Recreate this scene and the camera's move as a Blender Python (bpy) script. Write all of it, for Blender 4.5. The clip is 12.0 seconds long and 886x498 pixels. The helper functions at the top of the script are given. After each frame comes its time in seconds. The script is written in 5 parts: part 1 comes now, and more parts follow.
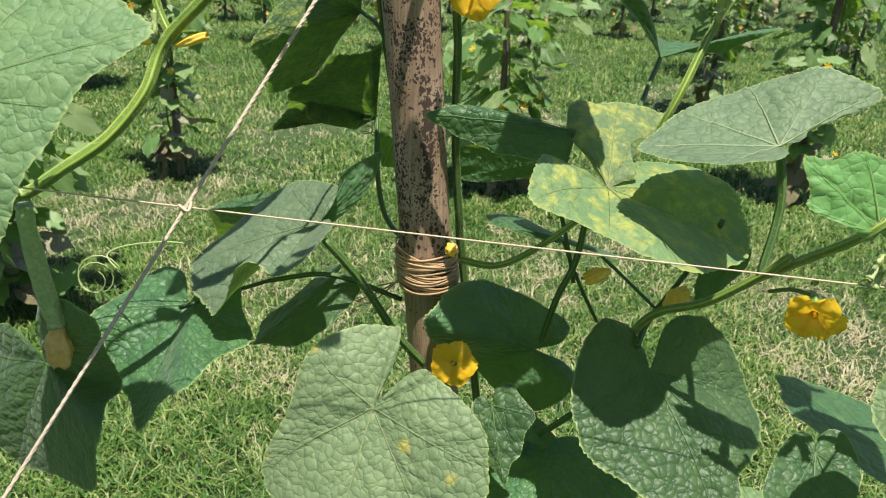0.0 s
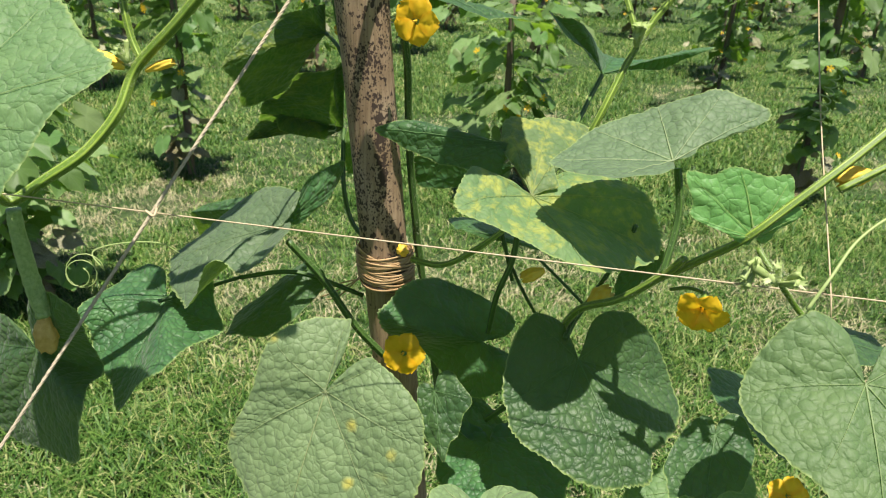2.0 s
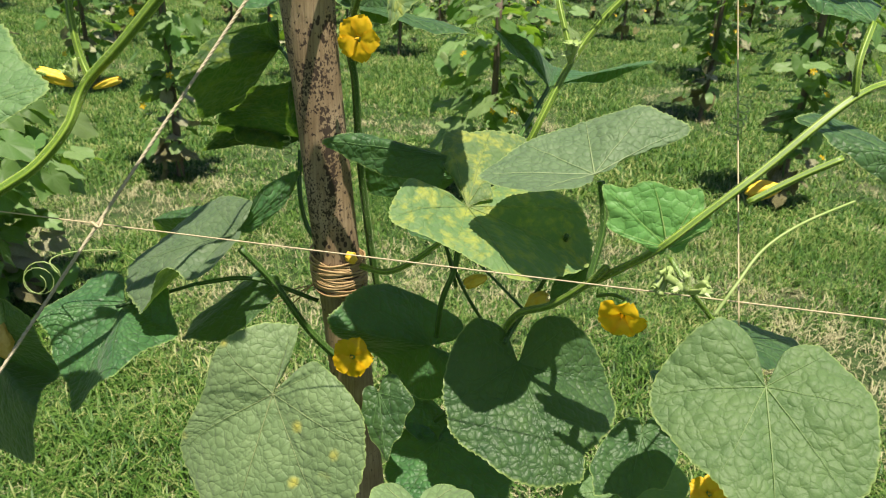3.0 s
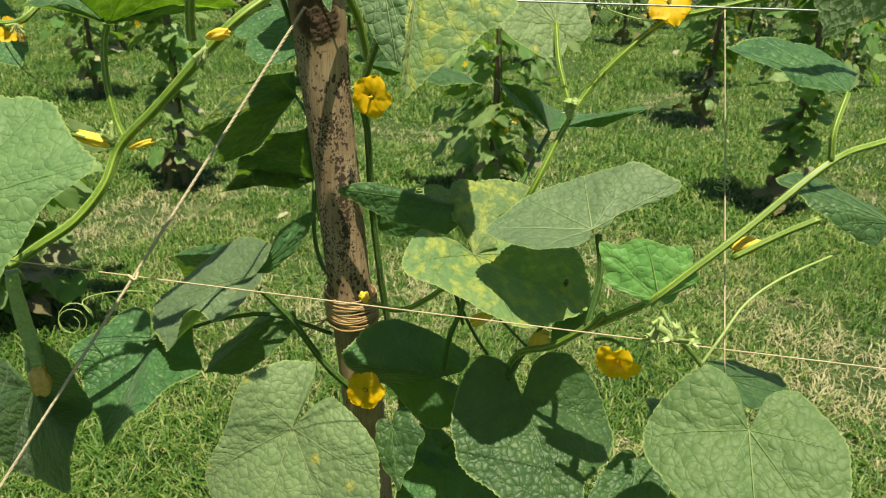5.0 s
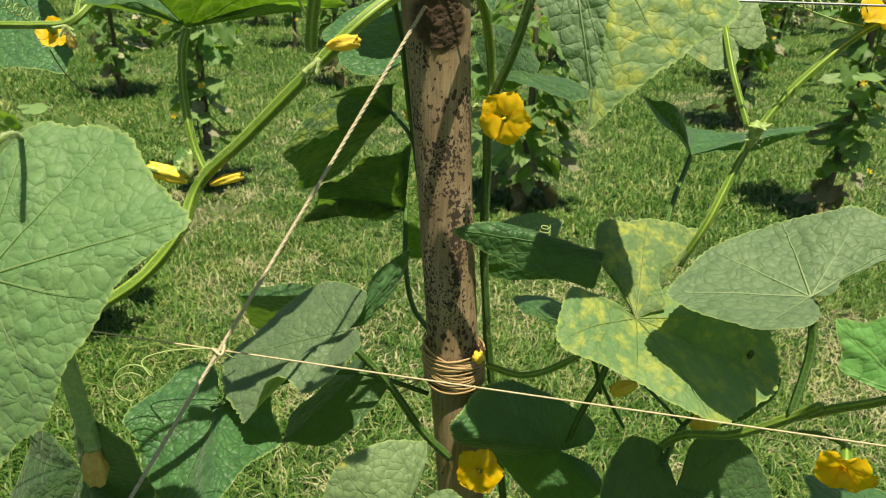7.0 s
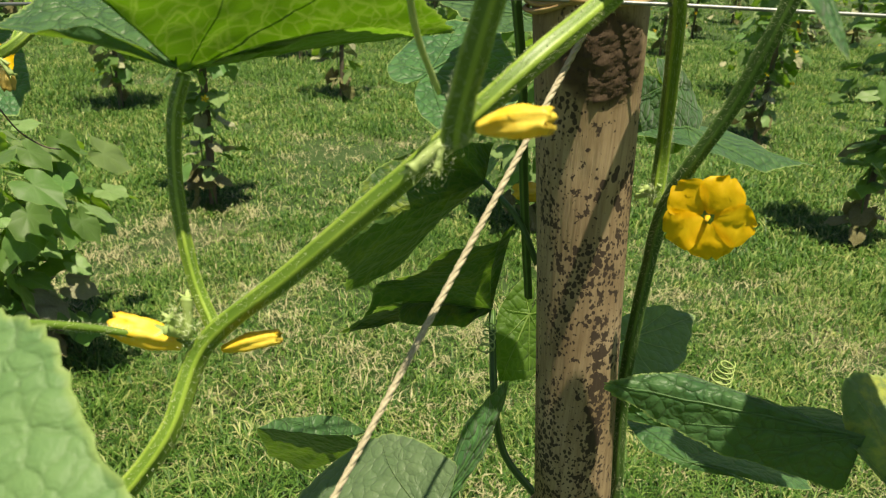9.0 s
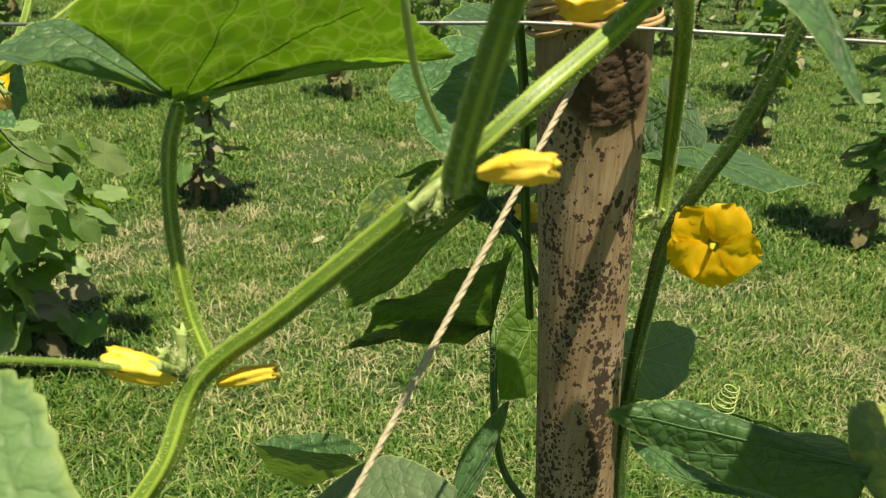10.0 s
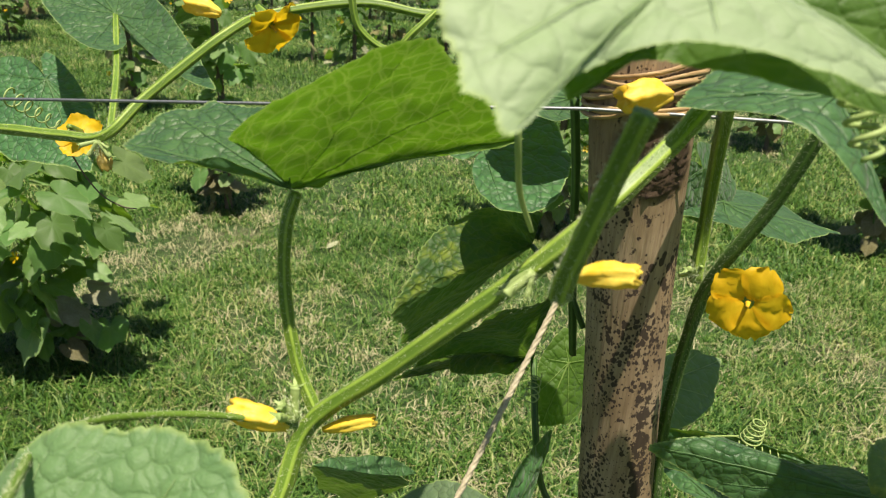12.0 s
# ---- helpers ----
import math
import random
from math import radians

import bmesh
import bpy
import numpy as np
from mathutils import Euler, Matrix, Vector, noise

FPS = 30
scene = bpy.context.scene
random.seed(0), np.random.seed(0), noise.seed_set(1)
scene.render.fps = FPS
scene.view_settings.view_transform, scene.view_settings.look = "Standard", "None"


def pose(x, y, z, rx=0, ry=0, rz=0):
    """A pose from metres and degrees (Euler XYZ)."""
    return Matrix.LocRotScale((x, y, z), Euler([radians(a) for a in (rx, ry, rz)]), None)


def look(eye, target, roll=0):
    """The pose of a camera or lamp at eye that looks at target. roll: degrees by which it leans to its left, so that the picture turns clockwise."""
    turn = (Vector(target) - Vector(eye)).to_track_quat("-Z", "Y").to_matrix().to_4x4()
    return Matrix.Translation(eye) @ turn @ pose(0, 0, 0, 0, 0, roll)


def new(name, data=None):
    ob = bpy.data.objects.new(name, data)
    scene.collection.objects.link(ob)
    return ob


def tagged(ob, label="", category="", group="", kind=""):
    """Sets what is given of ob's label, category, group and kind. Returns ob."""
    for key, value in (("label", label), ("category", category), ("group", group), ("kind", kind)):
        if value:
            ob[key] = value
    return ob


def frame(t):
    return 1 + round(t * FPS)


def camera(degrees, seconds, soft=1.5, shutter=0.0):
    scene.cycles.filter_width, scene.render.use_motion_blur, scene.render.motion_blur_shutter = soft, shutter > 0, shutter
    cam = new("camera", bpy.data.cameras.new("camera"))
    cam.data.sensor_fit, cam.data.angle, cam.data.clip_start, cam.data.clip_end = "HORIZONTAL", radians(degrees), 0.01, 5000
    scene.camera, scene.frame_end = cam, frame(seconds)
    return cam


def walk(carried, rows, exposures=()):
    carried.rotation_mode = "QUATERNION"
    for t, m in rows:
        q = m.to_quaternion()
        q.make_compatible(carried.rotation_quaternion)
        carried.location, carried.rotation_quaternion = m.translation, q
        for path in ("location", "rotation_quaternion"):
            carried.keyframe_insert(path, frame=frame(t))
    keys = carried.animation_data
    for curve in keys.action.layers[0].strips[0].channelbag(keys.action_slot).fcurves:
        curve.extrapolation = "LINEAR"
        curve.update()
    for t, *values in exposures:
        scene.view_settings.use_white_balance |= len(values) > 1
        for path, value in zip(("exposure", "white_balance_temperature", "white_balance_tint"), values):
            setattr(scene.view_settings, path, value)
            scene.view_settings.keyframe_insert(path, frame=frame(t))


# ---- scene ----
cam = camera(62.9, 12.0, 1.1)
PATH = [
    (0, (0.075, -0.007, 1.706), (-0.075, 1.8, 0.861), 2.6),
    (0.5, (0.083, -0.026, 1.712), (-0.08, 1.777, 0.862), 2.3),
    (1, (0.097, -0.041, 1.719), (-0.079, 1.762, 0.869), 2.4),
    (1.5, (0.117, -0.052, 1.73), (-0.068, 1.749, 0.881), 2.4),
    (2, (0.142, -0.061, 1.739), (-0.046, 1.74, 0.89), 2.4),
    (2.5, (0.175, -0.071, 1.749), (-0.009, 1.731, 0.901), 2.4),
    (3, (0.194, -0.077, 1.759), (0.018, 1.726, 0.912), 2.5),
    (4.8, (0.19, -0.102, 1.813), (0.014, 1.702, 0.968), 2.2),
    (5, (0.188, -0.104, 1.817), (0.008, 1.701, 0.974), 2.3),
    (5.5, (0.178, -0.105, 1.829), (-0.012, 1.697, 0.983), 2.3),
    (6, (0.16, -0.092, 1.836), (-0.045, 1.707, 0.986), 2.2),
    (6.5, (0.117, -0.043, 1.825), (-0.098, 1.754, 0.974), 2.3),
    (7, (0.065, 0.03, 1.798), (-0.155, 1.827, 0.947), 2.3),
    (7.5, (0.014, 0.113, 1.777), (-0.208, 1.911, 0.928), 2.3),
    (9.3, (-0.046, 0.266, 1.774), (-0.27, 2.073, 0.946), 2.8),
    (9.5, (-0.046, 0.267, 1.779), (-0.269, 2.072, 0.948), 2.9),
    (10, (-0.047, 0.27, 1.784), (-0.273, 2.074, 0.952), 2.8),
    (10.5, (-0.049, 0.265, 1.793), (-0.274, 2.07, 0.962), 2.9),
    (11, (-0.062, 0.255, 1.805), (-0.292, 2.06, 0.974), 3.0),
    (11.5, (-0.067, 0.244, 1.817), (-0.303, 2.047, 0.985), 2.8),
    (12, (-0.076, 0.237, 1.828), (-0.321, 2.04, 0.997), 2.8),
]
walk(cam, [(t, look(eye, target, roll)) for t, eye, target, roll in PATH],
     [(0, 0.93, 6050, 24), (2.5, 0.83, 6400, 15), (5.0, 0.69, 7200, 4), (7.5, 0.68, 7200, 5), (10.5, 0.71, 7600, 9), (12, 0.67, 6700, 13)])
cam.data.dof.use_dof, cam.data.dof.focus_distance, cam.data.dof.aperture_fstop = True, 0.56, 22.0

# ---- light ----
SUN_ELEVATION, SUN_AZIMUTH = radians(75), radians(153)   # azimuth from +y towards +x
world = bpy.data.worlds.new("daylight")
scene.world = world
world.use_nodes = True
sky = world.node_tree.nodes.new("ShaderNodeTexSky")
sky.sky_type, sky.sun_disc = "NISHITA", False
sky.sun_elevation, sky.sun_rotation = SUN_ELEVATION, SUN_AZIMUTH
background = world.node_tree.nodes["Background"]
background.inputs["Strength"].default_value = 0.054
world.node_tree.links.new(sky.outputs[0], background.inputs[0])
sun = new("sun", bpy.data.lights.new("sun", "SUN"))
sun.data.energy, sun.data.angle, sun.data.color = 5.0, radians(0.6), (1.0, 0.93, 0.78)
toward = Vector((math.sin(SUN_AZIMUTH) * math.cos(SUN_ELEVATION), math.cos(SUN_AZIMUTH) * math.cos(SUN_ELEVATION), math.sin(SUN_ELEVATION)))
sun.matrix_world = look(toward * 20, (0, 0, 0))


# ---- materials ----
def material(name):
    mat = bpy.data.materials.new(name)
    mat.use_nodes = True
    tree = mat.node_tree
    return mat, tree, tree.nodes["Principled BSDF"]


def node(tree, kind, **values):
    made = tree.nodes.new("ShaderNode" + kind)
    for key, value in values.items():
        if key in made.inputs:
            made.inputs[key].default_value = value
        else:
            setattr(made, key, value)
    return made


def ramp(tree, source, stops):
    made = tree.nodes.new("ShaderNodeValToRGB")
    while len(made.color_ramp.elements) < len(stops):
        made.color_ramp.elements.new(0.5)
    for element, (place, colour) in zip(made.color_ramp.elements, stops):
        element.position = place
        element.color = (*colour, 1) if len(colour) == 3 else (colour[0],) * 3 + (1,)
    tree.links.new(source, made.inputs[0])
    return made.outputs[0]


def mix(tree, factor, a, b, blend="MIX"):
    made = tree.nodes.new("ShaderNodeMix")
    made.data_type, made.blend_type = "RGBA", blend
    for value, place in ((factor, 0), (a, 6), (b, 7)):
        if isinstance(value, (int, float)):
            made.inputs[place].default_value = value
        elif isinstance(value, tuple):
            made.inputs[place].default_value = (*value, 1)
        else:
            tree.links.new(value, made.inputs[place])
    return made.outputs[2]


def math_node(tree, operation, a, b=0.0):
    made = tree.nodes.new("ShaderNodeMath")
    made.operation = operation
    for value, place in ((a, 0), (b, 1)):
        if isinstance(value, (int, float)):
            made.inputs[place].default_value = value
        else:
            tree.links.new(value, made.inputs[place])
    return made.outputs[0]


def leaf_material(name, dark, light, vein, spot=0.0, spot_colour=(0.5, 0.45, 0.05), blotch=0.0, rough=0.5, glow=0.3, through_colour=(0.24, 0.47, 0.015), near=True, cell=135.0, relief_depth=0.0014, net_shade=0.6, through_net=0.4):
    """A hairy cucumber leaf: quilted between the veins, paler along the ribs, with shade painted into the sunken small
    veins and yellow spots where it is old.
    """
    mat, tree, shader = material(name)
    uv = node(tree, "UVMap").outputs[0]
    info = node(tree, "ObjectInfo").outputs["Random"]
    large = node(tree, "TexNoise", Scale=34.0, Detail=6.0, Roughness=0.65)
    tree.links.new(uv, large.inputs["Vector"])
    base = ramp(tree, large.outputs[0], [(0.3, dark), (0.72, light)])
    hue = node(tree, "HueSaturation")
    tree.links.new(base, hue.inputs["Color"])
    tree.links.new(math_node(tree, "ADD", math_node(tree, "MULTIPLY", info, 0.03), 0.485), hue.inputs["Hue"])
    tree.links.new(math_node(tree, "ADD", math_node(tree, "MULTIPLY", info, 0.4), 0.8), hue.inputs["Value"])
    base = hue.outputs[0]
    warp = node(tree, "TexNoise", Scale=60.0, Detail=2.0)
    tree.links.new(uv, warp.inputs["Vector"])
    crinkle = node(tree, "TexNoise", Scale=260.0, Detail=2.0)
    tree.links.new(uv, crinkle.inputs["Vector"])
    bent = mix(tree, 0.0018, mix(tree, 0.008, uv, warp.outputs["Color"], "ADD"), crinkle.outputs["Color"], "ADD")
    if blotch:
        patch = node(tree, "TexNoise", Scale=55.0, Detail=5.0, Roughness=0.7)
        tree.links.new(uv, patch.inputs["Vector"])
        amount = ramp(tree, patch.outputs[0], [(0.48, (0.0,)), (0.62, (blotch,))])
        base = mix(tree, amount, base, spot_colour)
    if spot:
        dots = node(tree, "TexVoronoi", Scale=32.0, Randomness=1.0)
        tree.links.new(bent, dots.inputs["Vector"])
        amount = ramp(tree, dots.outputs["Distance"], [(0.1, (spot,)), (0.24, (0.0,))])
        keep = node(tree, "TexNoise", Scale=14.0)
        tree.links.new(uv, keep.inputs["Vector"])
        base = mix(tree, math_node(tree, "MULTIPLY", amount, ramp(tree, keep.outputs[0], [(0.42, (0.0,)), (0.52, (1.0,))])), base, spot_colour)
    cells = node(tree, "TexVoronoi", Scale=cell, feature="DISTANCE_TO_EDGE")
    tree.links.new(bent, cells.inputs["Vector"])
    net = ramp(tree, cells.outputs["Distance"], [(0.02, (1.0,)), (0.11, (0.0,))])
    # side veins that leave each rib slantwise, and the mesh of small veins between them
    sway = math_node(tree, "MULTIPLY", math_node(tree, "SUBTRACT", warp.outputs[0], 0.5), 0.016)
    slant = math_node(tree, "SUBTRACT", node(tree, "Attribute", attribute_name="along").outputs["Fac"], math_node(tree, "MULTIPLY", node(tree, "Attribute", attribute_name="off").outputs["Fac"], 0.85))
    side = math_node(tree, "PINGPONG", math_node(tree, "ADD", slant, sway), 0.0085)
    seams = ramp(tree, math_node(tree, "MULTIPLY", side, 100.0), [(0.03, (1.0,)), (0.12, (0.0,))])
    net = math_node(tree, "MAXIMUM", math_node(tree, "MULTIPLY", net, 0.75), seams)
    fine = node(tree, "TexVoronoi", Scale=420.0, feature="DISTANCE_TO_EDGE")
    tree.links.new(bent, fine.inputs["Vector"])
    ribs = node(tree, "Attribute", attribute_name="vein").outputs["Fac"]
    # shade of the sunken vein lines, painted as a darker base colour
    base = mix(tree, math_node(tree, "MULTIPLY", net, net_shade), base, tuple(c * 0.4 for c in dark))
    base = mix(tree, math_node(tree, "MULTIPLY", ribs, 0.95), base, vein)
    # pale specks for dust, with the sparkle of the hairs painted in
    dust_sparkle = node(tree, "TexVoronoi", Scale=330.0)
    tree.links.new(uv, dust_sparkle.inputs["Vector"])
    base = mix(tree, ramp(tree, dust_sparkle.outputs["Distance"], [(0.05, (0.25,)), (0.09, (0.0,))]), base, (0.42, 0.47, 0.36))
    rim = node(tree, "Attribute", attribute_name="rim").outputs["Fac"]
    base = mix(tree, math_node(tree, "MULTIPLY", rim, 0.75), base, (0.30, 0.40, 0.12))
    tree.links.new(base, shader.inputs["Base Color"])
    shader.inputs["Roughness"].default_value = rough
    shader.inputs["Specular IOR Level"].default_value = 0.32
    shader.inputs["Sheen Weight"].default_value = 0.12
    shader.inputs["Sheen Roughness"].default_value = 0.5
    if near:
        pillow = node(tree, "TexVoronoi", Scale=cell, feature="SMOOTH_F1", Smoothness=0.25)
        tree.links.new(bent, pillow.inputs["Vector"])
        quilt = math_node(tree, "ADD", math_node(tree, "MULTIPLY", math_node(tree, "POWER", pillow.outputs["Distance"], 2.0), -1.3), ramp(tree, cells.outputs["Distance"], [(0.0, (0.0,)), (0.1, (0.22,)), (0.3, (0.36,))]))
        quilt = math_node(tree, "ADD", quilt, ramp(tree, math_node(tree, "MULTIPLY", side, 100.0), [(0.0, (0.0,)), (0.2, (0.3,)), (0.85, (0.7,))]))
        relief = math_node(tree, "ADD", quilt, math_node(tree, "MULTIPLY", fine.outputs["Distance"], 0.25))
        relief = math_node(tree, "SUBTRACT", relief, math_node(tree, "MULTIPLY", ribs, 0.5))
        bump = node(tree, "Bump", Strength=0.9, Distance=relief_depth)
        tree.links.new(relief, bump.inputs["Height"])
        tree.links.new(bump.outputs[0], shader.inputs["Normal"])
    lit = node(tree, "BsdfTranslucent")
    tree.links.new(mix(tree, math_node(tree, "MAXIMUM", math_node(tree, "MULTIPLY", net, through_net), math_node(tree, "MAXIMUM", math_node(tree, "MULTIPLY", rim, 0.5), math_node(tree, "MULTIPLY", ribs, 0.9))), through_colour, (0.5, 0.72, 0.12)), lit.inputs["Color"])
    both = node(tree, "MixShader", Fac=glow)
    tree.links.new(shader.outputs[0], both.inputs[1])
    tree.links.new(lit.outputs[0], both.inputs[2])
    tree.links.new(both.outputs[0], tree.nodes["Material Output"].inputs[0])
    return mat


LEAF = leaf_material("leaf_green", (0.028, 0.090, 0.032), (0.078, 0.168, 0.052), (0.17, 0.28, 0.10), rough=0.45, glow=0.22, relief_depth=0.0013, net_shade=0.6)
LEAF_PALE = leaf_material("leaf_mature", (0.13, 0.195, 0.085), (0.19, 0.262, 0.118), (0.29, 0.35, 0.18), spot=0.8, spot_colour=(0.5, 0.45, 0.08), rough=0.55, glow=0.22, net_shade=0.34, relief_depth=0.0010)
LEAF_LIGHT = leaf_material("leaf_light", (0.112, 0.195, 0.095), (0.172, 0.265, 0.135), (0.27, 0.35, 0.19), rough=0.55, glow=0.25, net_shade=0.3, relief_depth=0.0012)
LEAF_GREY = leaf_material("leaf_dull", (0.09, 0.165, 0.078), (0.15, 0.23, 0.115), (0.2, 0.28, 0.14), rough=0.5, glow=0.22, net_shade=0.25, relief_depth=0.0010)
LEAF_MOTTLED = leaf_material("leaf_mottled", (0.10, 0.19, 0.07), (0.15, 0.24, 0.09), (0.25, 0.3, 0.12), blotch=0.7, spot_colour=(0.40, 0.42, 0.07), rough=0.6, glow=0.25, net_shade=0.15, relief_depth=0.0009)
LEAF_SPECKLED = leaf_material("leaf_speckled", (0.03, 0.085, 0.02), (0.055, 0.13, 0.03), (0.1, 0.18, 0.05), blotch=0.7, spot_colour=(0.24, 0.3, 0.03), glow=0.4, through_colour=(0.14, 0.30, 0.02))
LEAF_YOUNG = leaf_material("leaf_young", (0.095, 0.175, 0.068), (0.155, 0.245, 0.095), (0.26, 0.36, 0.15), rough=0.55, relief_depth=0.0011, net_shade=0.15)
LEAF_FRESH = leaf_material("leaf_fresh", (0.10, 0.23, 0.055), (0.16, 0.31, 0.085), (0.30, 0.42, 0.15), rough=0.5, relief_depth=0.0008, net_shade=0.2)
LEAF_THIN = leaf_material("leaf_thin", (0.06, 0.15, 0.02), (0.10, 0.21, 0.03), (0.24, 0.36, 0.10), rough=0.55, glow=0.42, through_colour=(0.17, 0.38, 0.012), relief_depth=0.0012, net_shade=0.2, through_net=0.35)
# one near leaf, its strong sunlight painted in as a much paler green
LEAF_SUNLIT = leaf_material("leaf_sunlit", (0.24, 0.34, 0.17), (0.32, 0.42, 0.24), (0.36, 0.44, 0.25), rough=0.6, glow=0.15, net_shade=0.15, relief_depth=0.0008)
LEAF_FAR = leaf_material("leaf_far", (0.065, 0.15, 0.035), (0.13, 0.24, 0.06), (0.12, 0.2, 0.07), near=False, glow=0.35)
LEAF_FAR_PALE = leaf_material("leaf_far_pale", (0.15, 0.25, 0.08), (0.26, 0.37, 0.14), (0.2, 0.28, 0.12), near=False, glow=0.35)
PALE_DRY = leaf_material("leaf_bleached", (0.30, 0.31, 0.17), (0.46, 0.46, 0.29), (0.42, 0.42, 0.27), rough=0.85, glow=0.1, through_colour=(0.5, 0.4, 0.3))
LEAF_DEAD = leaf_material("leaf_dead", (0.15, 0.14, 0.05), (0.28, 0.26, 0.11), (0.28, 0.26, 0.13), rough=0.85, glow=0.1, through_colour=(0.3, 0.2, 0.1))


def vein_material(name, colour):
    mat, tree, shader = material(name)
    shader.inputs["Base Color"].default_value = (*colour, 1)
    shader.inputs["Roughness"].default_value = 0.5
    lit = node(tree, "BsdfTranslucent", Color=(colour[0] * 1.2, colour[1] * 1.3, colour[2] * 0.6, 1))
    both = node(tree, "MixShader", Fac=0.5)
    tree.links.new(shader.outputs[0], both.inputs[1])
    tree.links.new(lit.outputs[0], both.inputs[2])
    tree.links.new(both.outputs[0], tree.nodes["Material Output"].inputs[0])
    return mat


VEINS = {"leaf_green": vein_material("vein_green", (0.12, 0.23, 0.08)), "leaf_mature": vein_material("vein_pale", (0.32, 0.37, 0.19)),
         "leaf_mottled": vein_material("vein_yellowish", (0.26, 0.32, 0.12)), "leaf_speckled": vein_material("vein_dull", (0.08, 0.16, 0.04)),
         "leaf_young": vein_material("vein_young", (0.27, 0.37, 0.16)), "leaf_light": vein_material("vein_light", (0.36, 0.44, 0.25)), "leaf_fresh": vein_material("vein_fresh", (0.36, 0.48, 0.18)), "leaf_dull": vein_material("vein_grey", (0.20, 0.28, 0.14)),
         "leaf_thin": vein_material("vein_thin", (0.26, 0.38, 0.10)), "leaf_sunlit": vein_material("vein_sunlit", (0.30, 0.40, 0.22))}


def plain_material(name, dark, light, scale=40.0, rough=0.5, bump=0.0, glow=0.0, stretch=(1, 1, 1), wave=False):
    mat, tree, shader = material(name)
    place = node(tree, "TexCoord").outputs["Object"]
    mapping = node(tree, "Mapping", Scale=stretch)
    tree.links.new(place, mapping.inputs["Vector"])
    grain = node(tree, "TexNoise", Scale=scale, Detail=5.0, Roughness=0.65)
    tree.links.new(mapping.outputs[0], grain.inputs["Vector"])
    tree.links.new(ramp(tree, grain.outputs[0], [(0.32, dark), (0.68, light)]), shader.inputs["Base Color"])
    shader.inputs["Roughness"].default_value = rough
    if bump:
        height = node(tree, "Bump", Strength=0.6, Distance=bump)
        tree.links.new(grain.outputs[0], height.inputs["Height"])
        tree.links.new(height.outputs[0], shader.inputs["Normal"])
    if glow:
        lit = node(tree, "BsdfTranslucent", Color=(*light, 1))
        both = node(tree, "MixShader", Fac=glow)
        tree.links.new(shader.outputs[0], both.inputs[1])
        tree.links.new(lit.outputs[0], both.inputs[2])
        tree.links.new(both.outputs[0], tree.nodes["Material Output"].inputs[0])
    return mat


STEM = plain_material("vine_stem", (0.19, 0.31, 0.035), (0.33, 0.45, 0.07), 55.0, 0.45, 0.0006, 0.12)
STEM_DARK = plain_material("old_stem", (0.06, 0.14, 0.025), (0.12, 0.22, 0.045), 55.0, 0.5, 0.0006, 0.08)
HAIR = plain_material("stem_hairs", (0.6, 0.66, 0.4), (0.75, 0.8, 0.55), 60.0, 0.5, 0.0, 0.4)
# base colour goes darker in the grooves between the stem ridges
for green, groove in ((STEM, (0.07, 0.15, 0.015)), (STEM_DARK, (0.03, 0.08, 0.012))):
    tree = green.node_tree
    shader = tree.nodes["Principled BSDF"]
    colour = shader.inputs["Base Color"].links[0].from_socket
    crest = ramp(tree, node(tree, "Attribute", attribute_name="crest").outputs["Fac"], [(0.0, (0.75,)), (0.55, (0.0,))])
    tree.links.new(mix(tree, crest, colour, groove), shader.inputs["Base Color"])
TENDRIL = plain_material("tendril", (0.30, 0.42, 0.12), (0.42, 0.52, 0.2), 60.0, 0.5, 0.0, 0.2)
PETAL = plain_material("petal", (0.86, 0.5, 0.005), (0.94, 0.63, 0.015), 90.0, 0.55, 0.0005, 0.5)
PETAL_PALE = plain_material("closed_petal", (0.86, 0.52, 0.01), (0.9, 0.72, 0.12), 120.0, 0.55, 0.0006, 0.2)
STAMEN = plain_material("stamen", (0.6, 0.33, 0.01), (0.75, 0.48, 0.02), 300.0, 0.7)
WITHERED = plain_material("withered_petal", (0.6, 0.4, 0.07), (0.85, 0.66, 0.22), 200.0, 0.75, 0.002, 0.3)
FRUIT = plain_material("young_fruit", (0.19, 0.31, 0.08), (0.34, 0.47, 0.16), 260.0, 0.5, 0.003)
STRING = plain_material("pale_string", (0.38, 0.3, 0.17), (0.57, 0.48, 0.31), 500.0, 0.7)
ROPE = plain_material("rope", (0.30, 0.26, 0.17), (0.49, 0.43, 0.30), 500.0, 0.75)
RAFFIA = plain_material("raffia", (0.28, 0.17, 0.07), (0.55, 0.38, 0.18), 60.0, 0.65, 0.0008, 0.0, (1, 1, 9))
WIRE = plain_material("galvanised_wire", (0.2, 0.21, 0.22), (0.34, 0.35, 0.36), 300.0, 0.55)
WIRE.node_tree.nodes["Principled BSDF"].inputs["Metallic"].default_value = 0.9
FAR_POST = plain_material("weathered_post", (0.05, 0.04, 0.03), (0.17, 0.13, 0.09), 14.0, 0.8, 0.003, 0.0, (1, 1, 0.2))
STRAW = plain_material("straw", (0.24, 0.23, 0.11), (0.44, 0.42, 0.24), 40.0, 0.8)


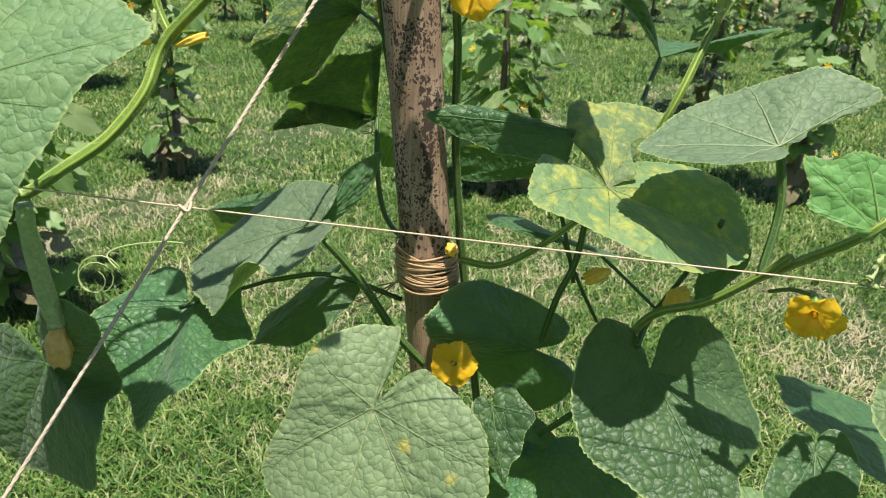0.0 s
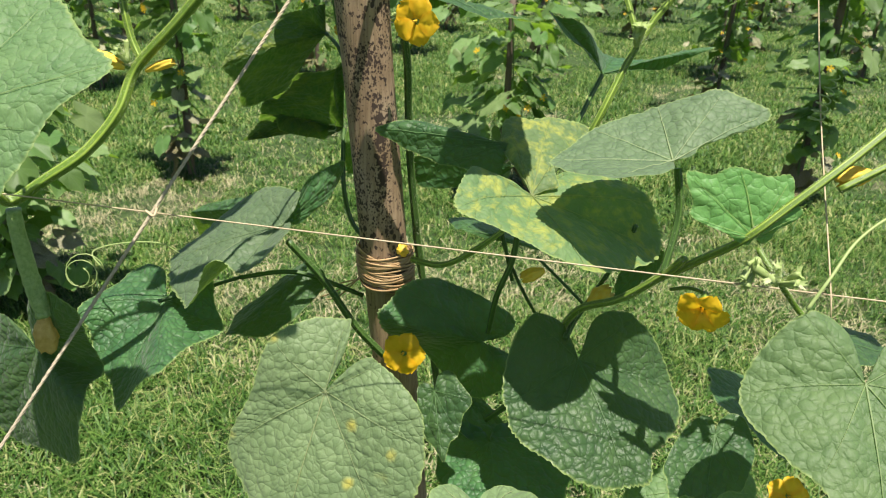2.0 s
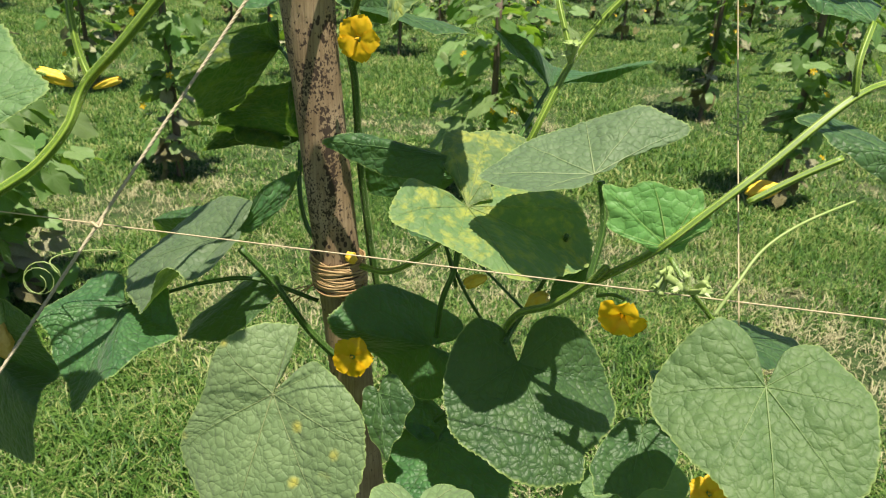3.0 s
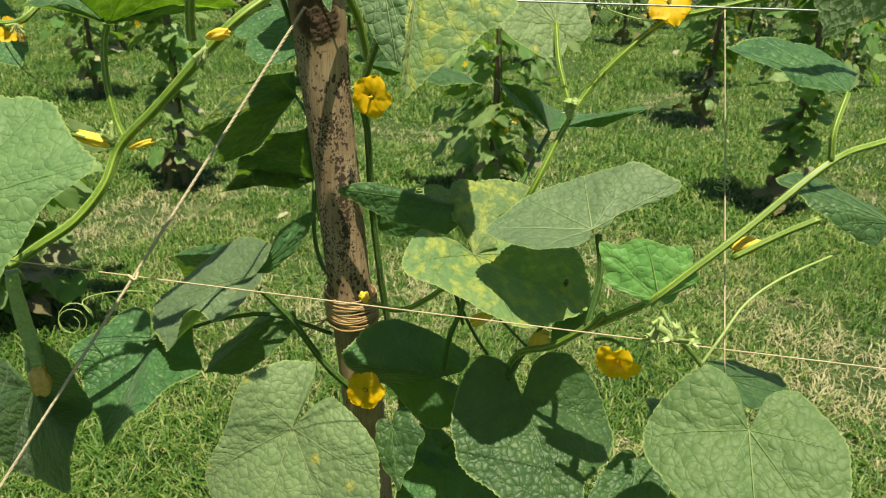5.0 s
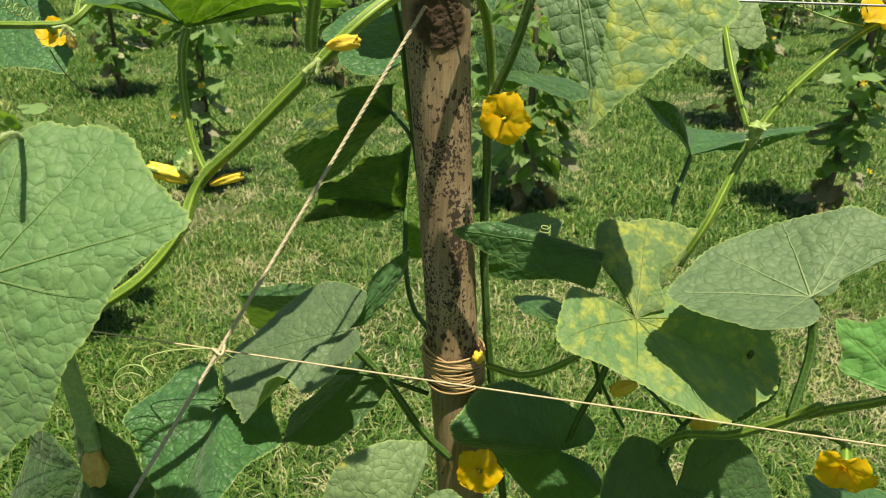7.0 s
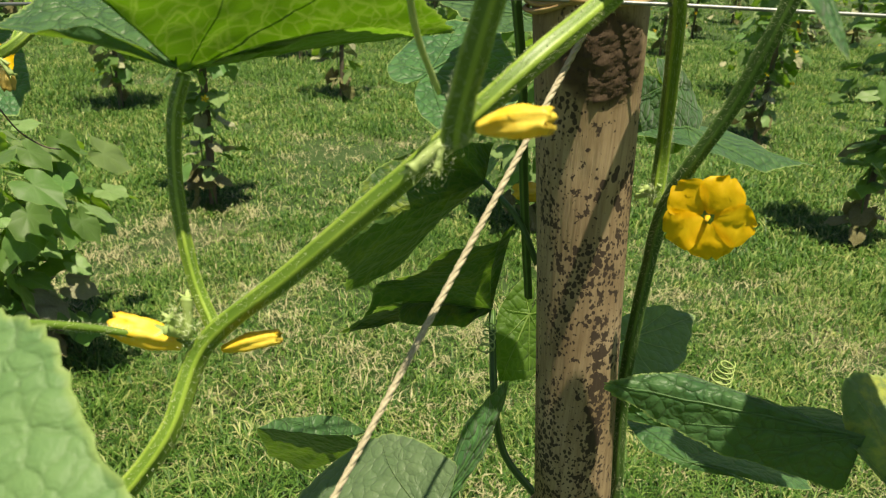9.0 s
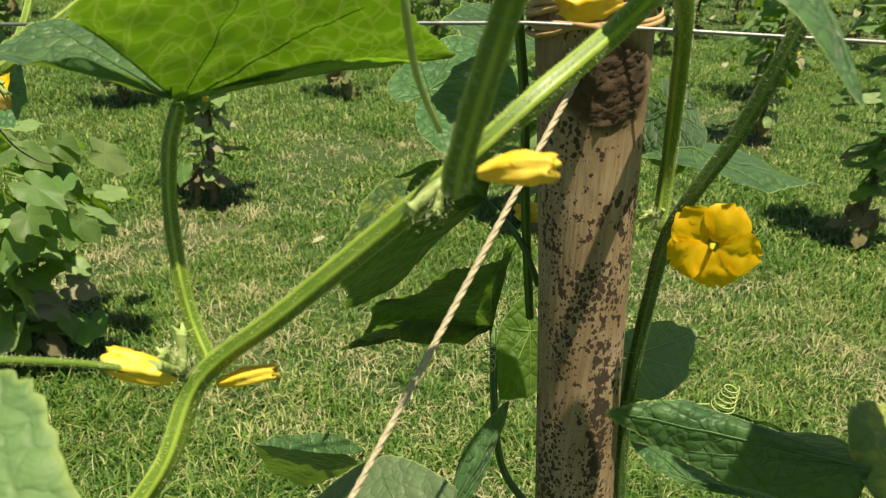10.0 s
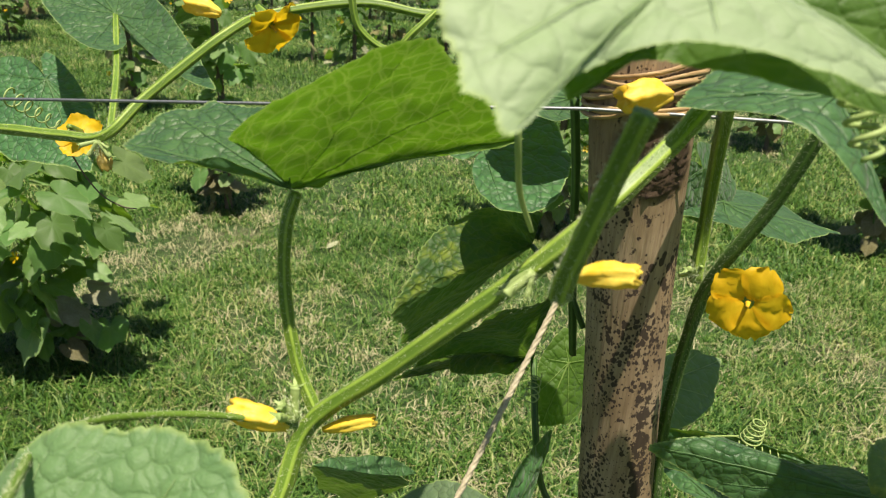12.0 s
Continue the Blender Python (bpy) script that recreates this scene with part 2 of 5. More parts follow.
def bamboo_material():
    """Dry tan bamboo: lengthwise fibre, small dark spots and a band of black mould."""
    mat, tree, shader = material("bamboo")
    place = node(tree, "TexCoord").outputs["Object"]
    along = node(tree, "Mapping", Scale=(1, 1, 0.05))
    tree.links.new(place, along.inputs["Vector"])
    fibre = node(tree, "TexNoise", Scale=420.0, Detail=5.0, Roughness=0.6)
    tree.links.new(along.outputs[0], fibre.inputs["Vector"])
    large = node(tree, "TexNoise", Scale=16.0, Detail=5.0, Roughness=0.6)
    tree.links.new(place, large.inputs["Vector"])
    base = mix(tree, ramp(tree, large.outputs[0], [(0.35, (0.0,)), (0.65, (1.0,))]), (0.27, 0.19, 0.11), (0.42, 0.32, 0.205))
    base = mix(tree, math_node(tree, "MULTIPLY", ramp(tree, fibre.outputs[0], [(0.42, (0.0,)), (0.64, (1.0,))]), 0.5), base, (0.15, 0.095, 0.055))
    squash = node(tree, "Mapping", Scale=(1, 1, 0.75))
    tree.links.new(place, squash.inputs["Vector"])
    rough_edge = node(tree, "TexNoise", Scale=260.0, Detail=3.0)
    tree.links.new(squash.outputs[0], rough_edge.inputs["Vector"])
    bent = mix(tree, 0.0022, squash.outputs[0], rough_edge.outputs["Color"], "ADD")
    marks = None
    height = node(tree, "SeparateXYZ")
    tree.links.new(place, height.inputs[0])
    for scale, size, low, high in ((290.0, 0.30, 0.43, 0.62), (170.0, 0.32, 0.52, 0.64), (430.0, 0.28, 0.36, 0.66)):
        dots = node(tree, "TexVoronoi", Scale=scale)
        tree.links.new(bent, dots.inputs["Vector"])
        where = node(tree, "TexNoise", Scale=22.0 if scale < 200 else 30.0, Detail=2.0)
        tree.links.new(squash.outputs[0], where.inputs["Vector"])
        limit = math_node(tree, "MULTIPLY", ramp(tree, where.outputs[0], [(low, (0.0,)), (high, (1.0,))]), size * 1.35)
        mark = math_node(tree, "LESS_THAN", dots.outputs["Distance"], limit)
        marks = mark if marks is None else math_node(tree, "MAXIMUM", marks, mark)
    # a band of mould down one side, thickest at half height
    side = node(tree, "Attribute", attribute_name="mould").outputs["Fac"]
    clump = node(tree, "TexNoise", Scale=210.0, Detail=4.0, Roughness=0.6)
    tree.links.new(squash.outputs[0], clump.inputs["Vector"])
    band = math_node(tree, "GREATER_THAN", math_node(tree, "ADD", clump.outputs[0], math_node(tree, "MULTIPLY", side, 0.24)), 0.66)
    marks = math_node(tree, "MAXIMUM", math_node(tree, "MULTIPLY", marks, math_node(tree, "GREATER_THAN", math_node(tree, "ADD", side, 0.0), 0.12)), band)
    base = mix(tree, math_node(tree, "MULTIPLY", marks, 0.9), base, (0.035, 0.025, 0.022))
    scar = node(tree, "Attribute", attribute_name="scar").outputs["Fac"]
    base = mix(tree, math_node(tree, "MULTIPLY", scar, 0.9), base, mix(tree, fibre.outputs[0], (0.012, 0.008, 0.006), (0.10, 0.065, 0.045)))
    tree.links.new(base, shader.inputs["Base Color"])
    shader.inputs["Roughness"].default_value = 0.75
    shader.inputs["Specular IOR Level"].default_value = 0.2
    bump = node(tree, "Bump", Strength=0.8, Distance=0.0014)
    tree.links.new(math_node(tree, "SUBTRACT", fibre.outputs[0], math_node(tree, "MULTIPLY", marks, 0.25)), bump.inputs["Height"])
    tree.links.new(bump.outputs[0], shader.inputs["Normal"])
    return mat


BAMBOO = bamboo_material()


def ground_material():
    mat, tree, shader = material("turf")
    place = node(tree, "TexCoord").outputs["Object"]
    large = node(tree, "TexNoise", Scale=0.9, Detail=6.0, Roughness=0.65)
    tree.links.new(place, large.inputs["Vector"])
    fine = node(tree, "TexNoise", Scale=38.0, Detail=6.0, Roughness=0.75)
    tree.links.new(place, fine.inputs["Vector"])
    grass = ramp(tree, fine.outputs[0], [(0.3, (0.012, 0.03, 0.005)), (0.55, (0.04, 0.085, 0.014)), (0.75, (0.11, 0.15, 0.045))])
    soil = ramp(tree, fine.outputs[0], [(0.3, (0.12, 0.095, 0.06)), (0.7, (0.34, 0.28, 0.18))])
    tree.links.new(mix(tree, ramp(tree, large.outputs[0], [(0.55, (0.0,)), (0.7, (0.6,))]), grass, soil), shader.inputs["Base Color"])
    shader.inputs["Roughness"].default_value = 0.95
    bump = node(tree, "Bump", Strength=0.8, Distance=0.03)
    tree.links.new(fine.outputs[0], bump.inputs["Height"])
    tree.links.new(bump.outputs[0], shader.inputs["Normal"])
    return mat


TURF = ground_material()


def blade_material():
    mat, tree, shader = material("grass_blade")
    island = node(tree, "NewGeometry").outputs["Random Per Island"]
    place = node(tree, "TexCoord").outputs["Object"]
    large = node(tree, "TexNoise", Scale=1.1, Detail=4.0)
    tree.links.new(place, large.inputs["Vector"])
    clump = node(tree, "TexNoise", Scale=9.0, Detail=3.0)
    tree.links.new(place, clump.inputs["Vector"])
    patch = math_node(tree, "ADD", math_node(tree, "MULTIPLY", large.outputs[0], 0.55), math_node(tree, "MULTIPLY", clump.outputs[0], 0.55))
    pick = math_node(tree, "ADD", math_node(tree, "MULTIPLY", island, 0.55), math_node(tree, "MULTIPLY", patch, 0.75))
    colour = ramp(tree, pick, [(0.3, (0.018, 0.065, 0.009)), (0.55, (0.055, 0.15, 0.018)), (0.82, (0.14, 0.26, 0.042)), (1.06, (0.42, 0.44, 0.17))])
    tree.links.new(colour, shader.inputs["Base Color"])
    shader.inputs["Roughness"].default_value = 0.55
    lit = node(tree, "BsdfTranslucent")
    tree.links.new(colour, lit.inputs["Color"])
    both = node(tree, "MixShader", Fac=0.35)
    tree.links.new(shader.outputs[0], both.inputs[1])
    tree.links.new(lit.outputs[0], both.inputs[2])
    tree.links.new(both.outputs[0], tree.nodes["Material Output"].inputs[0])
    return mat


BLADE = blade_material()


# ---- building blocks ----
def ground_height(x, y):
    return 0.02 * noise.noise((x * 0.8, y * 0.8, 3.0)) + 0.012 * noise.noise((x * 3.1, y * 3.1, 8.0))


def mesh_from(name, verts, faces, mat, smooth=True, uv=None, floats=None):
    mesh = bpy.data.meshes.new(name)
    verts = np.asarray(verts, dtype=float)
    mesh.from_pydata(verts.tolist(), [], faces)
    if uv is not None:
        layer = mesh.uv_layers.new(name="UVMap")
        index = np.zeros(len(mesh.loops), dtype=np.int32)
        mesh.loops.foreach_get("vertex_index", index)
        layer.data.foreach_set("uv", np.asarray(uv, dtype=np.float32)[index].ravel())
    for key, values in (floats or {}).items():
        mesh.attributes.new(key, "FLOAT", "POINT").data.foreach_set("value", np.asarray(values, dtype=np.float32))
    mesh.materials.append(mat)
    if smooth:
        mesh.polygons.foreach_set("use_smooth", [True] * len(mesh.polygons))
    mesh.update()
    return mesh


def part(name, mesh, parent, label=""):
    ob = new(name, mesh)
    ob.parent = parent
    return tagged(ob, label)


def thing(name, place, label, category, group="", kind=""):
    ob = new(name)
    ob.location = place
    ob.empty_display_size = 0.05
    bpy.context.view_layer.update()
    return tagged(ob, label, category, group, kind)


def held(name, mesh, parent, label=""):
    """A part whose mesh is given in world places."""
    origin = Vector((0, 0, 0))
    up = parent
    while up is not None:
        origin += up.location
        up = up.parent
    co = np.zeros(len(mesh.vertices) * 3)
    mesh.vertices.foreach_get("co", co)
    co = co.reshape(-1, 3)
    centre = (co.min(0) + co.max(0)) / 2
    mesh.vertices.foreach_set("co", (co - centre).ravel())
    mesh.update()
    ob = part(name, mesh, parent, label)
    ob.location = Vector(centre) - origin
    return ob


def spline(points, steps):
    """A smooth line through the points."""
    p = np.asarray(points, dtype=float)
    p = np.vstack([2 * p[0] - p[1], p, 2 * p[-1] - p[-2]])
    out = []
    for i in range(1, len(p) - 2):
        for k in range(steps):
            t = k / steps
            out.append(0.5 * (2 * p[i] + (p[i + 1] - p[i - 1]) * t + (2 * p[i - 1] - 5 * p[i] + 4 * p[i + 1] - p[i + 2]) * t ** 2
                              + (3 * p[i] - p[i - 1] - 3 * p[i + 1] + p[i + 2]) * t ** 3))
    out.append(p[-2])
    return np.array(out)


def frames_along(line):
    tangent = np.gradient(line, axis=0)
    tangent /= np.linalg.norm(tangent, axis=1)[:, None] + 1e-12
    side = np.cross(tangent[0], (0.31, 0.22, 0.93))
    sides, ups = [], []
    for t in tangent:
        side = side - t * (side @ t)
        side /= np.linalg.norm(side) + 1e-12
        sides.append(side)
        ups.append(np.cross(t, side))
    return tangent, np.array(sides), np.array(ups)


def tube(name, points, r0, r1, mat, steps=8, around=10, ridge=0.0, ridges=5, lumps=0.0, seed=1, twist=0.0):
    line = spline(points, steps) if steps > 1 else np.asarray(points, dtype=float)
    _, a, b = frames_along(line)
    n = len(line)
    radius = np.linspace(r0, r1, n)
    if lumps:
        radius = radius * (1 + lumps * np.array([noise.noise((i * 0.35, seed * 7.3, 0)) for i in range(n)]))
    phi = np.linspace(0, 2 * np.pi, around, endpoint=False)
    verts = []
    for i in range(n):
        shape = radius[i] * (1 + ridge * np.cos(ridges * phi + twist * i))
        verts.append(line[i] + np.outer(np.cos(phi) * shape, a[i]) + np.outer(np.sin(phi) * shape, b[i]))
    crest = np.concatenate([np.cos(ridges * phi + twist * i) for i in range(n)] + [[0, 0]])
    verts = np.vstack(verts + [line[:1], line[-1:]])
    faces = []
    for i in range(n - 1):
        for j in range(around):
            k = (j + 1) % around
            faces.append((i * around + j, i * around + k, (i + 1) * around + k, (i + 1) * around + j))
    for j in range(around):
        k = (j + 1) % around
        faces.append((n * around, k, j))
        faces.append((n * around + 1, (n - 1) * around + j, (n - 1) * around + k))
    return mesh_from(name, verts, faces, mat, floats={"crest": crest} if ridge else None)


def stem(plant, points, r0, r1=None, name="stem", mat=None, hairs=0, label="", steps=8):
    """A ridged green stem through the points, with bristles if asked for (so many to the metre)."""
    r1 = r0 if r1 is None else r1
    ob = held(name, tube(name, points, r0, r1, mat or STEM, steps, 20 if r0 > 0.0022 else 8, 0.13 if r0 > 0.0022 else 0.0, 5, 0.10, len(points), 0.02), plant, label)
    if hairs:
        line = spline(points, 12)
        tangent, a, b = frames_along(line)
        length = np.linalg.norm(np.diff(line, axis=0), axis=1).sum()
        rng = np.random.default_rng(len(points) + int(1000 * abs(points[0][0])))
        verts, faces = [], []
        for k in range(int(3.0 * hairs * length)):
            f = rng.random() * (len(line) - 1.001)
            i = int(f)
            w = f - i
            phi = rng.random() * 2 * np.pi
            out = a[i] * np.cos(phi) + b[i] * np.sin(phi)
            r = r0 + (r1 - r0) * f / len(line)
            foot = line[i] * (1 - w) + line[i + 1] * w + out * r * 0.93
            tip = foot + (out + 0.3 * rng.normal(size=3)) * rng.uniform(0.0006, 0.0018)
            across = np.cross(out, tangent[i]) * 0.00009
            along = tangent[i] * 0.00009
            s = len(verts)
            verts += [foot + across, foot - across * 0.5 + along, foot - across * 0.5 - along, tip]
            faces += [(s, s + 1, s + 3), (s + 1, s + 2, s + 3), (s + 2, s, s + 3)]
        held("bristle_coat", mesh_from("bristle_coat", verts, faces, HAIR), ob, "short pale bristles")
    return ob


LOBE_ANGLES = [0, 8, 18, 30, 46, 66, 90, 112, 132, 150, 163, 172, 179]
LOBED = [1.0, 0.88, 0.76, 0.72, 0.84, 0.70, 0.80, 0.68, 0.62, 0.46, 0.28, 0.11, 0.04]
ROUND = [1.0, 0.93, 0.88, 0.85, 0.83, 0.80, 0.77, 0.75, 0.68, 0.50, 0.30, 0.12, 0.04]
RIB_ANGLES = (0, 42, -42, 84, -84, 126, -126)


def outline(angle, lobe, base):
    reach = abs(angle)
    r = (1 - lobe) * np.interp(reach, LOBE_ANGLES, ROUND) + lobe * np.interp(reach, LOBE_ANGLES, LOBED)
    if reach > 95:
        r *= 1 + (base - 1) * min(1, (reach - 95) / 40)
    return r


def width_at(u, lobe, base):
    """The half width of the outline at u of its length."""
    best = 0.1
    for d in range(2, 178, 2):
        r = outline(d, lobe, base)
        if abs(r * math.cos(radians(d)) - u) < 0.04:
            best = max(best, r * math.sin(radians(d)))
    return best


class LeafShape:
    """The bent surface of one leaf; u runs along the midrib, v across it, both in parts of the length."""

    def __init__(self, node_at, tip, side_a, side_b, reach=0.0, lobe=0.4, base=(1.0, 1.0), droop=0.0, cup=0.0, wave=0.02, seed=0):
        self.n0, t, a, b = (np.array(v, dtype=float) for v in (node_at, tip, side_a, side_b))
        self.t = t - self.n0
        ra, rb = reach if isinstance(reach, tuple) else (reach, reach)
        self.va = (a - self.n0 - ra * self.t) / width_at(ra, lobe, base[0])
        self.vb = (b - self.n0 - rb * self.t) / width_at(rb, lobe, base[1])
        self.length = np.linalg.norm(self.t)
        self.breadth = (np.linalg.norm(self.va) + np.linalg.norm(self.vb)) / 2
        along = self.t / self.length
        self.slide = (self.va @ along, self.vb @ along)
        self.rise = (np.linalg.norm(self.va - self.slide[0] * along), np.linalg.norm(self.vb - self.slide[1] * along))
        up = np.cross(self.t, self.vb - self.va)
        up /= np.linalg.norm(up)
        self.up = up if up[2] > 0 else -up
        self.turned = self.up @ np.cross(self.t, self.vb) < 0
        self.lobe, self.base, self.droop, self.cup, self.wave, self.seed = lobe, base, droop, cup, wave, seed

    def edge(self, angle):
        return outline(angle, self.lobe, self.base[0] if angle < 0 else self.base[1])

    def at(self, angle, r, q):
        """Place and flat coordinates at an angle from the midrib, r from the stalk, q of the way to the margin."""
        u, v = r * math.cos(radians(angle)), r * math.sin(radians(angle))
        place = self.n0 + u * self.t + (self.vb * v if v > 0 else self.va * -v)
        x, y = (u * self.length + v * self.slide[1], v * self.rise[1]) if v > 0 else (u * self.length - v * self.slide[0], v * self.rise[0])
        lift = -self.droop * u * abs(u) * self.length + self.cup * v * v * self.breadth
        lift += self.wave * self.length * q ** 3 * math.sin(radians(angle) * 5 + self.seed * 1.7) + 0.6 * self.wave * self.length * q ** 2 * noise.noise((x * 25, y * 25, self.seed * 5.0))
        lift += 0.0014 * noise.noise((x * 110, y * 110, self.seed * 2.0)) * min(1.0, 3 * q)
        ridge = min(abs(angle - k) for k in RIB_ANGLES) * r
        lift += self.length * 0.018 * (min(1.0, ridge / 9.0) - 1.0) * min(1.0, 4 * r) * (1 - 0.7 * q)
        return place + self.up * lift, (x + self.seed * 0.37, y + self.seed * 0.21)


class RibShape:
    """The bent surface of a leaf given by its stalk's end and the ends of its seven ribs, from one side of the sinus round to the other."""

    def __init__(self, node_at, ends, sinus=1.0, lobe=0.03, notch=None, dome=0.05, wave=0.012, seed=0):
        self.n0 = np.array(node_at, dtype=float)
        e = np.array(ends, dtype=float) - self.n0
        lead = e[3] / np.linalg.norm(e[3])
        back = e[0] / np.linalg.norm(e[0]) + e[6] / np.linalg.norm(e[6]) - 0.6 * lead
        back /= np.linalg.norm(back)
        b0, b6 = sinus * np.linalg.norm(e[0]) * back, sinus * np.linalg.norm(e[6]) * back
        self.knots = np.array([-179.0, -168.0, -150.0, -126.0, -84.0, -42.0, 0.0, 42.0, 84.0, 126.0, 150.0, 168.0, 179.0])
        first = [0.02 * e[0], 0.30 * e[0] + 0.36 * b0, 0.70 * e[0] + 0.27 * b0]
        last = [0.70 * e[6] + 0.27 * b6, 0.30 * e[6] + 0.36 * b6, 0.02 * e[6]]
        self.e = np.array(first + list(e) + last)
        gap = np.sqrt(np.linalg.norm(np.diff(self.e, axis=0), axis=1)) + 1e-6
        slope = np.diff(self.e, axis=0) / gap[:, None]
        tangent = np.vstack([slope[:1], (slope[:-1] * gap[1:, None] + slope[1:] * gap[:-1, None]) / (gap[1:] + gap[:-1])[:, None], slope[-1:]])
        self.gap, self.tangent = gap, tangent
        self.length = float(np.mean(np.linalg.norm(e, axis=1)))
        turns = [math.acos(max(-1.0, min(1.0, a @ b / (np.linalg.norm(a) * np.linalg.norm(b) + 1e-12)))) for a, b in zip(self.e[:-1], self.e[1:])]
        self.flat = np.concatenate([[0], np.cumsum(turns)])
        self.flat -= self.flat[6]
        up = sum(np.cross(a, b) for a, b in zip(e[:-1], e[1:]))
        self.up = up / np.linalg.norm(up)
        self.turned = self.up[2] < 0
        if self.turned:
            self.up = -self.up
        self.lobe, self.notch, self.dome, self.wave, self.seed = lobe, notch or {}, dome, wave, seed

    def reach(self, angle):
        """The margin's place from the stalk, and its flat angle."""
        i = int(np.clip(np.searchsorted(self.knots, angle, side="right") - 1, 0, 11))
        f = (angle - self.knots[i]) / (self.knots[i + 1] - self.knots[i])
        g, m = self.gap[i], self.tangent
        v = (1 + 2 * f) * (1 - f) ** 2 * self.e[i] + f * (1 - f) ** 2 * g * m[i] + f * f * (3 - 2 * f) * self.e[i + 1] - f * f * (1 - f) * g * m[i + 1]
        if 3 <= i <= 8:
            v = v * (1 - self.notch.get(i - 3, self.lobe) * math.sin(math.pi * f) ** 2)
        return v, (1 - f) * self.flat[i] + f * self.flat[i + 1]

    def edge(self, angle):
        return 1.0

    def at(self, angle, r, q):
        v, phi = self.reach(angle)
        far = np.linalg.norm(v)
        x, y = r * far * math.cos(phi), r * far * math.sin(phi)
        lift = self.dome * self.length * 4 * q * (1 - q) * min(1.0, far / self.length)
        lift += self.wave * self.length * (q ** 3 * math.sin(radians(angle) * 7 + self.seed * 1.7) + 1.2 * q * noise.noise((x * 30, y * 30, self.seed * 5.0)))
        lift += 0.0012 * noise.noise((x * 110, y * 110, self.seed * 2.0)) * min(1.0, 3 * q)
        ridge = min(abs(angle - k) for k in RIB_ANGLES) * r
        lift += self.length * 0.02 * (min(1.0, ridge / 9.0) - 1.0) * min(1.0, 4 * r) * (1 - 0.7 * q)
        return self.n0 + r * v + self.up * lift, (x + self.seed * 0.37, y + self.seed * 0.21)


def leaf_mesh(*points, rings=16, spokes=96, mat=None, veined=0.6, **form):
    """A cucumber leaf from its stalk's end to its tip, with a half on each side of the midrib: heart-shaped, five-lobed, finely toothed and quilted."""
    shape = points[0] if isinstance(points[0], RibShape) else LeafShape(*points, **form)
    seed = shape.seed
    centre = np.array(shape.at(0, 0, 0)[1])
    aim = [np.array(shape.at(k, 0.5 * shape.edge(k), 0.5)[1]) - centre for k in RIB_ANGLES]
    aim = [d / (np.linalg.norm(d) + 1e-9) for d in aim]
    angles = list(np.linspace(-179, 179, spokes)) + list(RIB_ANGLES)
    if veined > 0.9:
        angles += [k + d for k in RIB_ANGLES for d in (-1.1, 1.1)]
    angles = sorted(set(np.round(angles, 2)))
    verts, uv, vein, along, off = [], [], [], [], []
    rho = np.linspace(0, 1, rings + 1)[1:] ** 0.8
    rho[-1] = 1.0
    rho = np.append(rho[:-1], (0.978, 1.0))
    rings += 1
    rim = []
    for angle in angles:
        cut = shape.edge(angle)
        tooth = 1 + 0.022 * (1 - abs((angle / 4.6 + 0.6 * noise.noise((angle * 0.11, seed, 0))) % 1 * 2 - 1)) + 0.045 * noise.noise((angle * 0.06, seed * 3.1, 0))
        for q in rho:
            grow = 1 + (tooth - 1) * max(0.0, (q - 0.8) / 0.2)
            place, flat = shape.at(angle, q * cut * grow, q)
            verts.append(place)
            uv.append(flat)
            flat = np.array(flat) - centre
            rib = max(aim, key=lambda d: d @ flat)
            along.append(rib @ flat)
            off.append(abs(rib[0] * flat[1] - rib[1] * flat[0]))
            vein.append((1.0 - 0.75 * q) * veined if angle in RIB_ANGLES else 0.0)
            rim.append(1.0 if q == 1.0 else 0.0)
    m = len(verts)
    place, flat = shape.at(0, 0, 0)
    verts.append(place)
    uv.append(flat)
    vein.append(0.5)
    rim.append(0.0)
    along.append(0.0)
    off.append(0.0)
    faces = []
    for i in range(len(angles) - 1):
        p, q = i * rings, (i + 1) * rings
        faces.append((m, p, q))
        faces += [(p + j, p + j + 1, q + j + 1, q + j) for j in range(rings - 1)]
    if shape.turned:
        faces = [f[::-1] for f in faces]
    return mesh_from("leaf", verts, faces, mat, uv=uv, floats={"vein": vein, "rim": rim, "along": along, "off": off})


def vein_mesh(shape, mat, wide=0.0012):
    """The ribs that run from the stalk to the lobes, raised on the blade."""
    rng = np.random.default_rng(shape.seed + 5)
    verts, faces = [], []
    for rib in RIB_ANGLES:
        sway = rng.normal() * 2
        line = [(rib + sway * math.sin(f * 3), f * (0.97 if rib == 0 else 0.88)) for f in np.linspace(0.0, 1, 14)]
        w = wide * (1.25 if rib == 0 else 0.8 if abs(rib) < 60 else 0.6)
        centre = np.array([shape.at(a, q * shape.edge(a), q)[0] for a, q in line])
        tangent = np.gradient(centre, axis=0)
        across = np.cross(tangent, shape.up)
        across /= np.linalg.norm(across, axis=1)[:, None] + 1e-9
        taper = np.linspace(1, 0.25, len(line))[:, None] * w * 0.5
        s = len(verts)
        for c, d in zip(centre + shape.up * 0.0010, across * taper):
            verts += [c + d, c + shape.up * 0.0004, c - d]
        for i in range(len(line) - 1):
            faces += [(s + 3 * i, s + 3 * i + 1, s + 3 * i + 4, s + 3 * i + 3), (s + 3 * i + 1, s + 3 * i + 2, s + 3 * i + 5, s + 3 * i + 4)]
    return mesh_from("rib_network", verts, faces, mat)


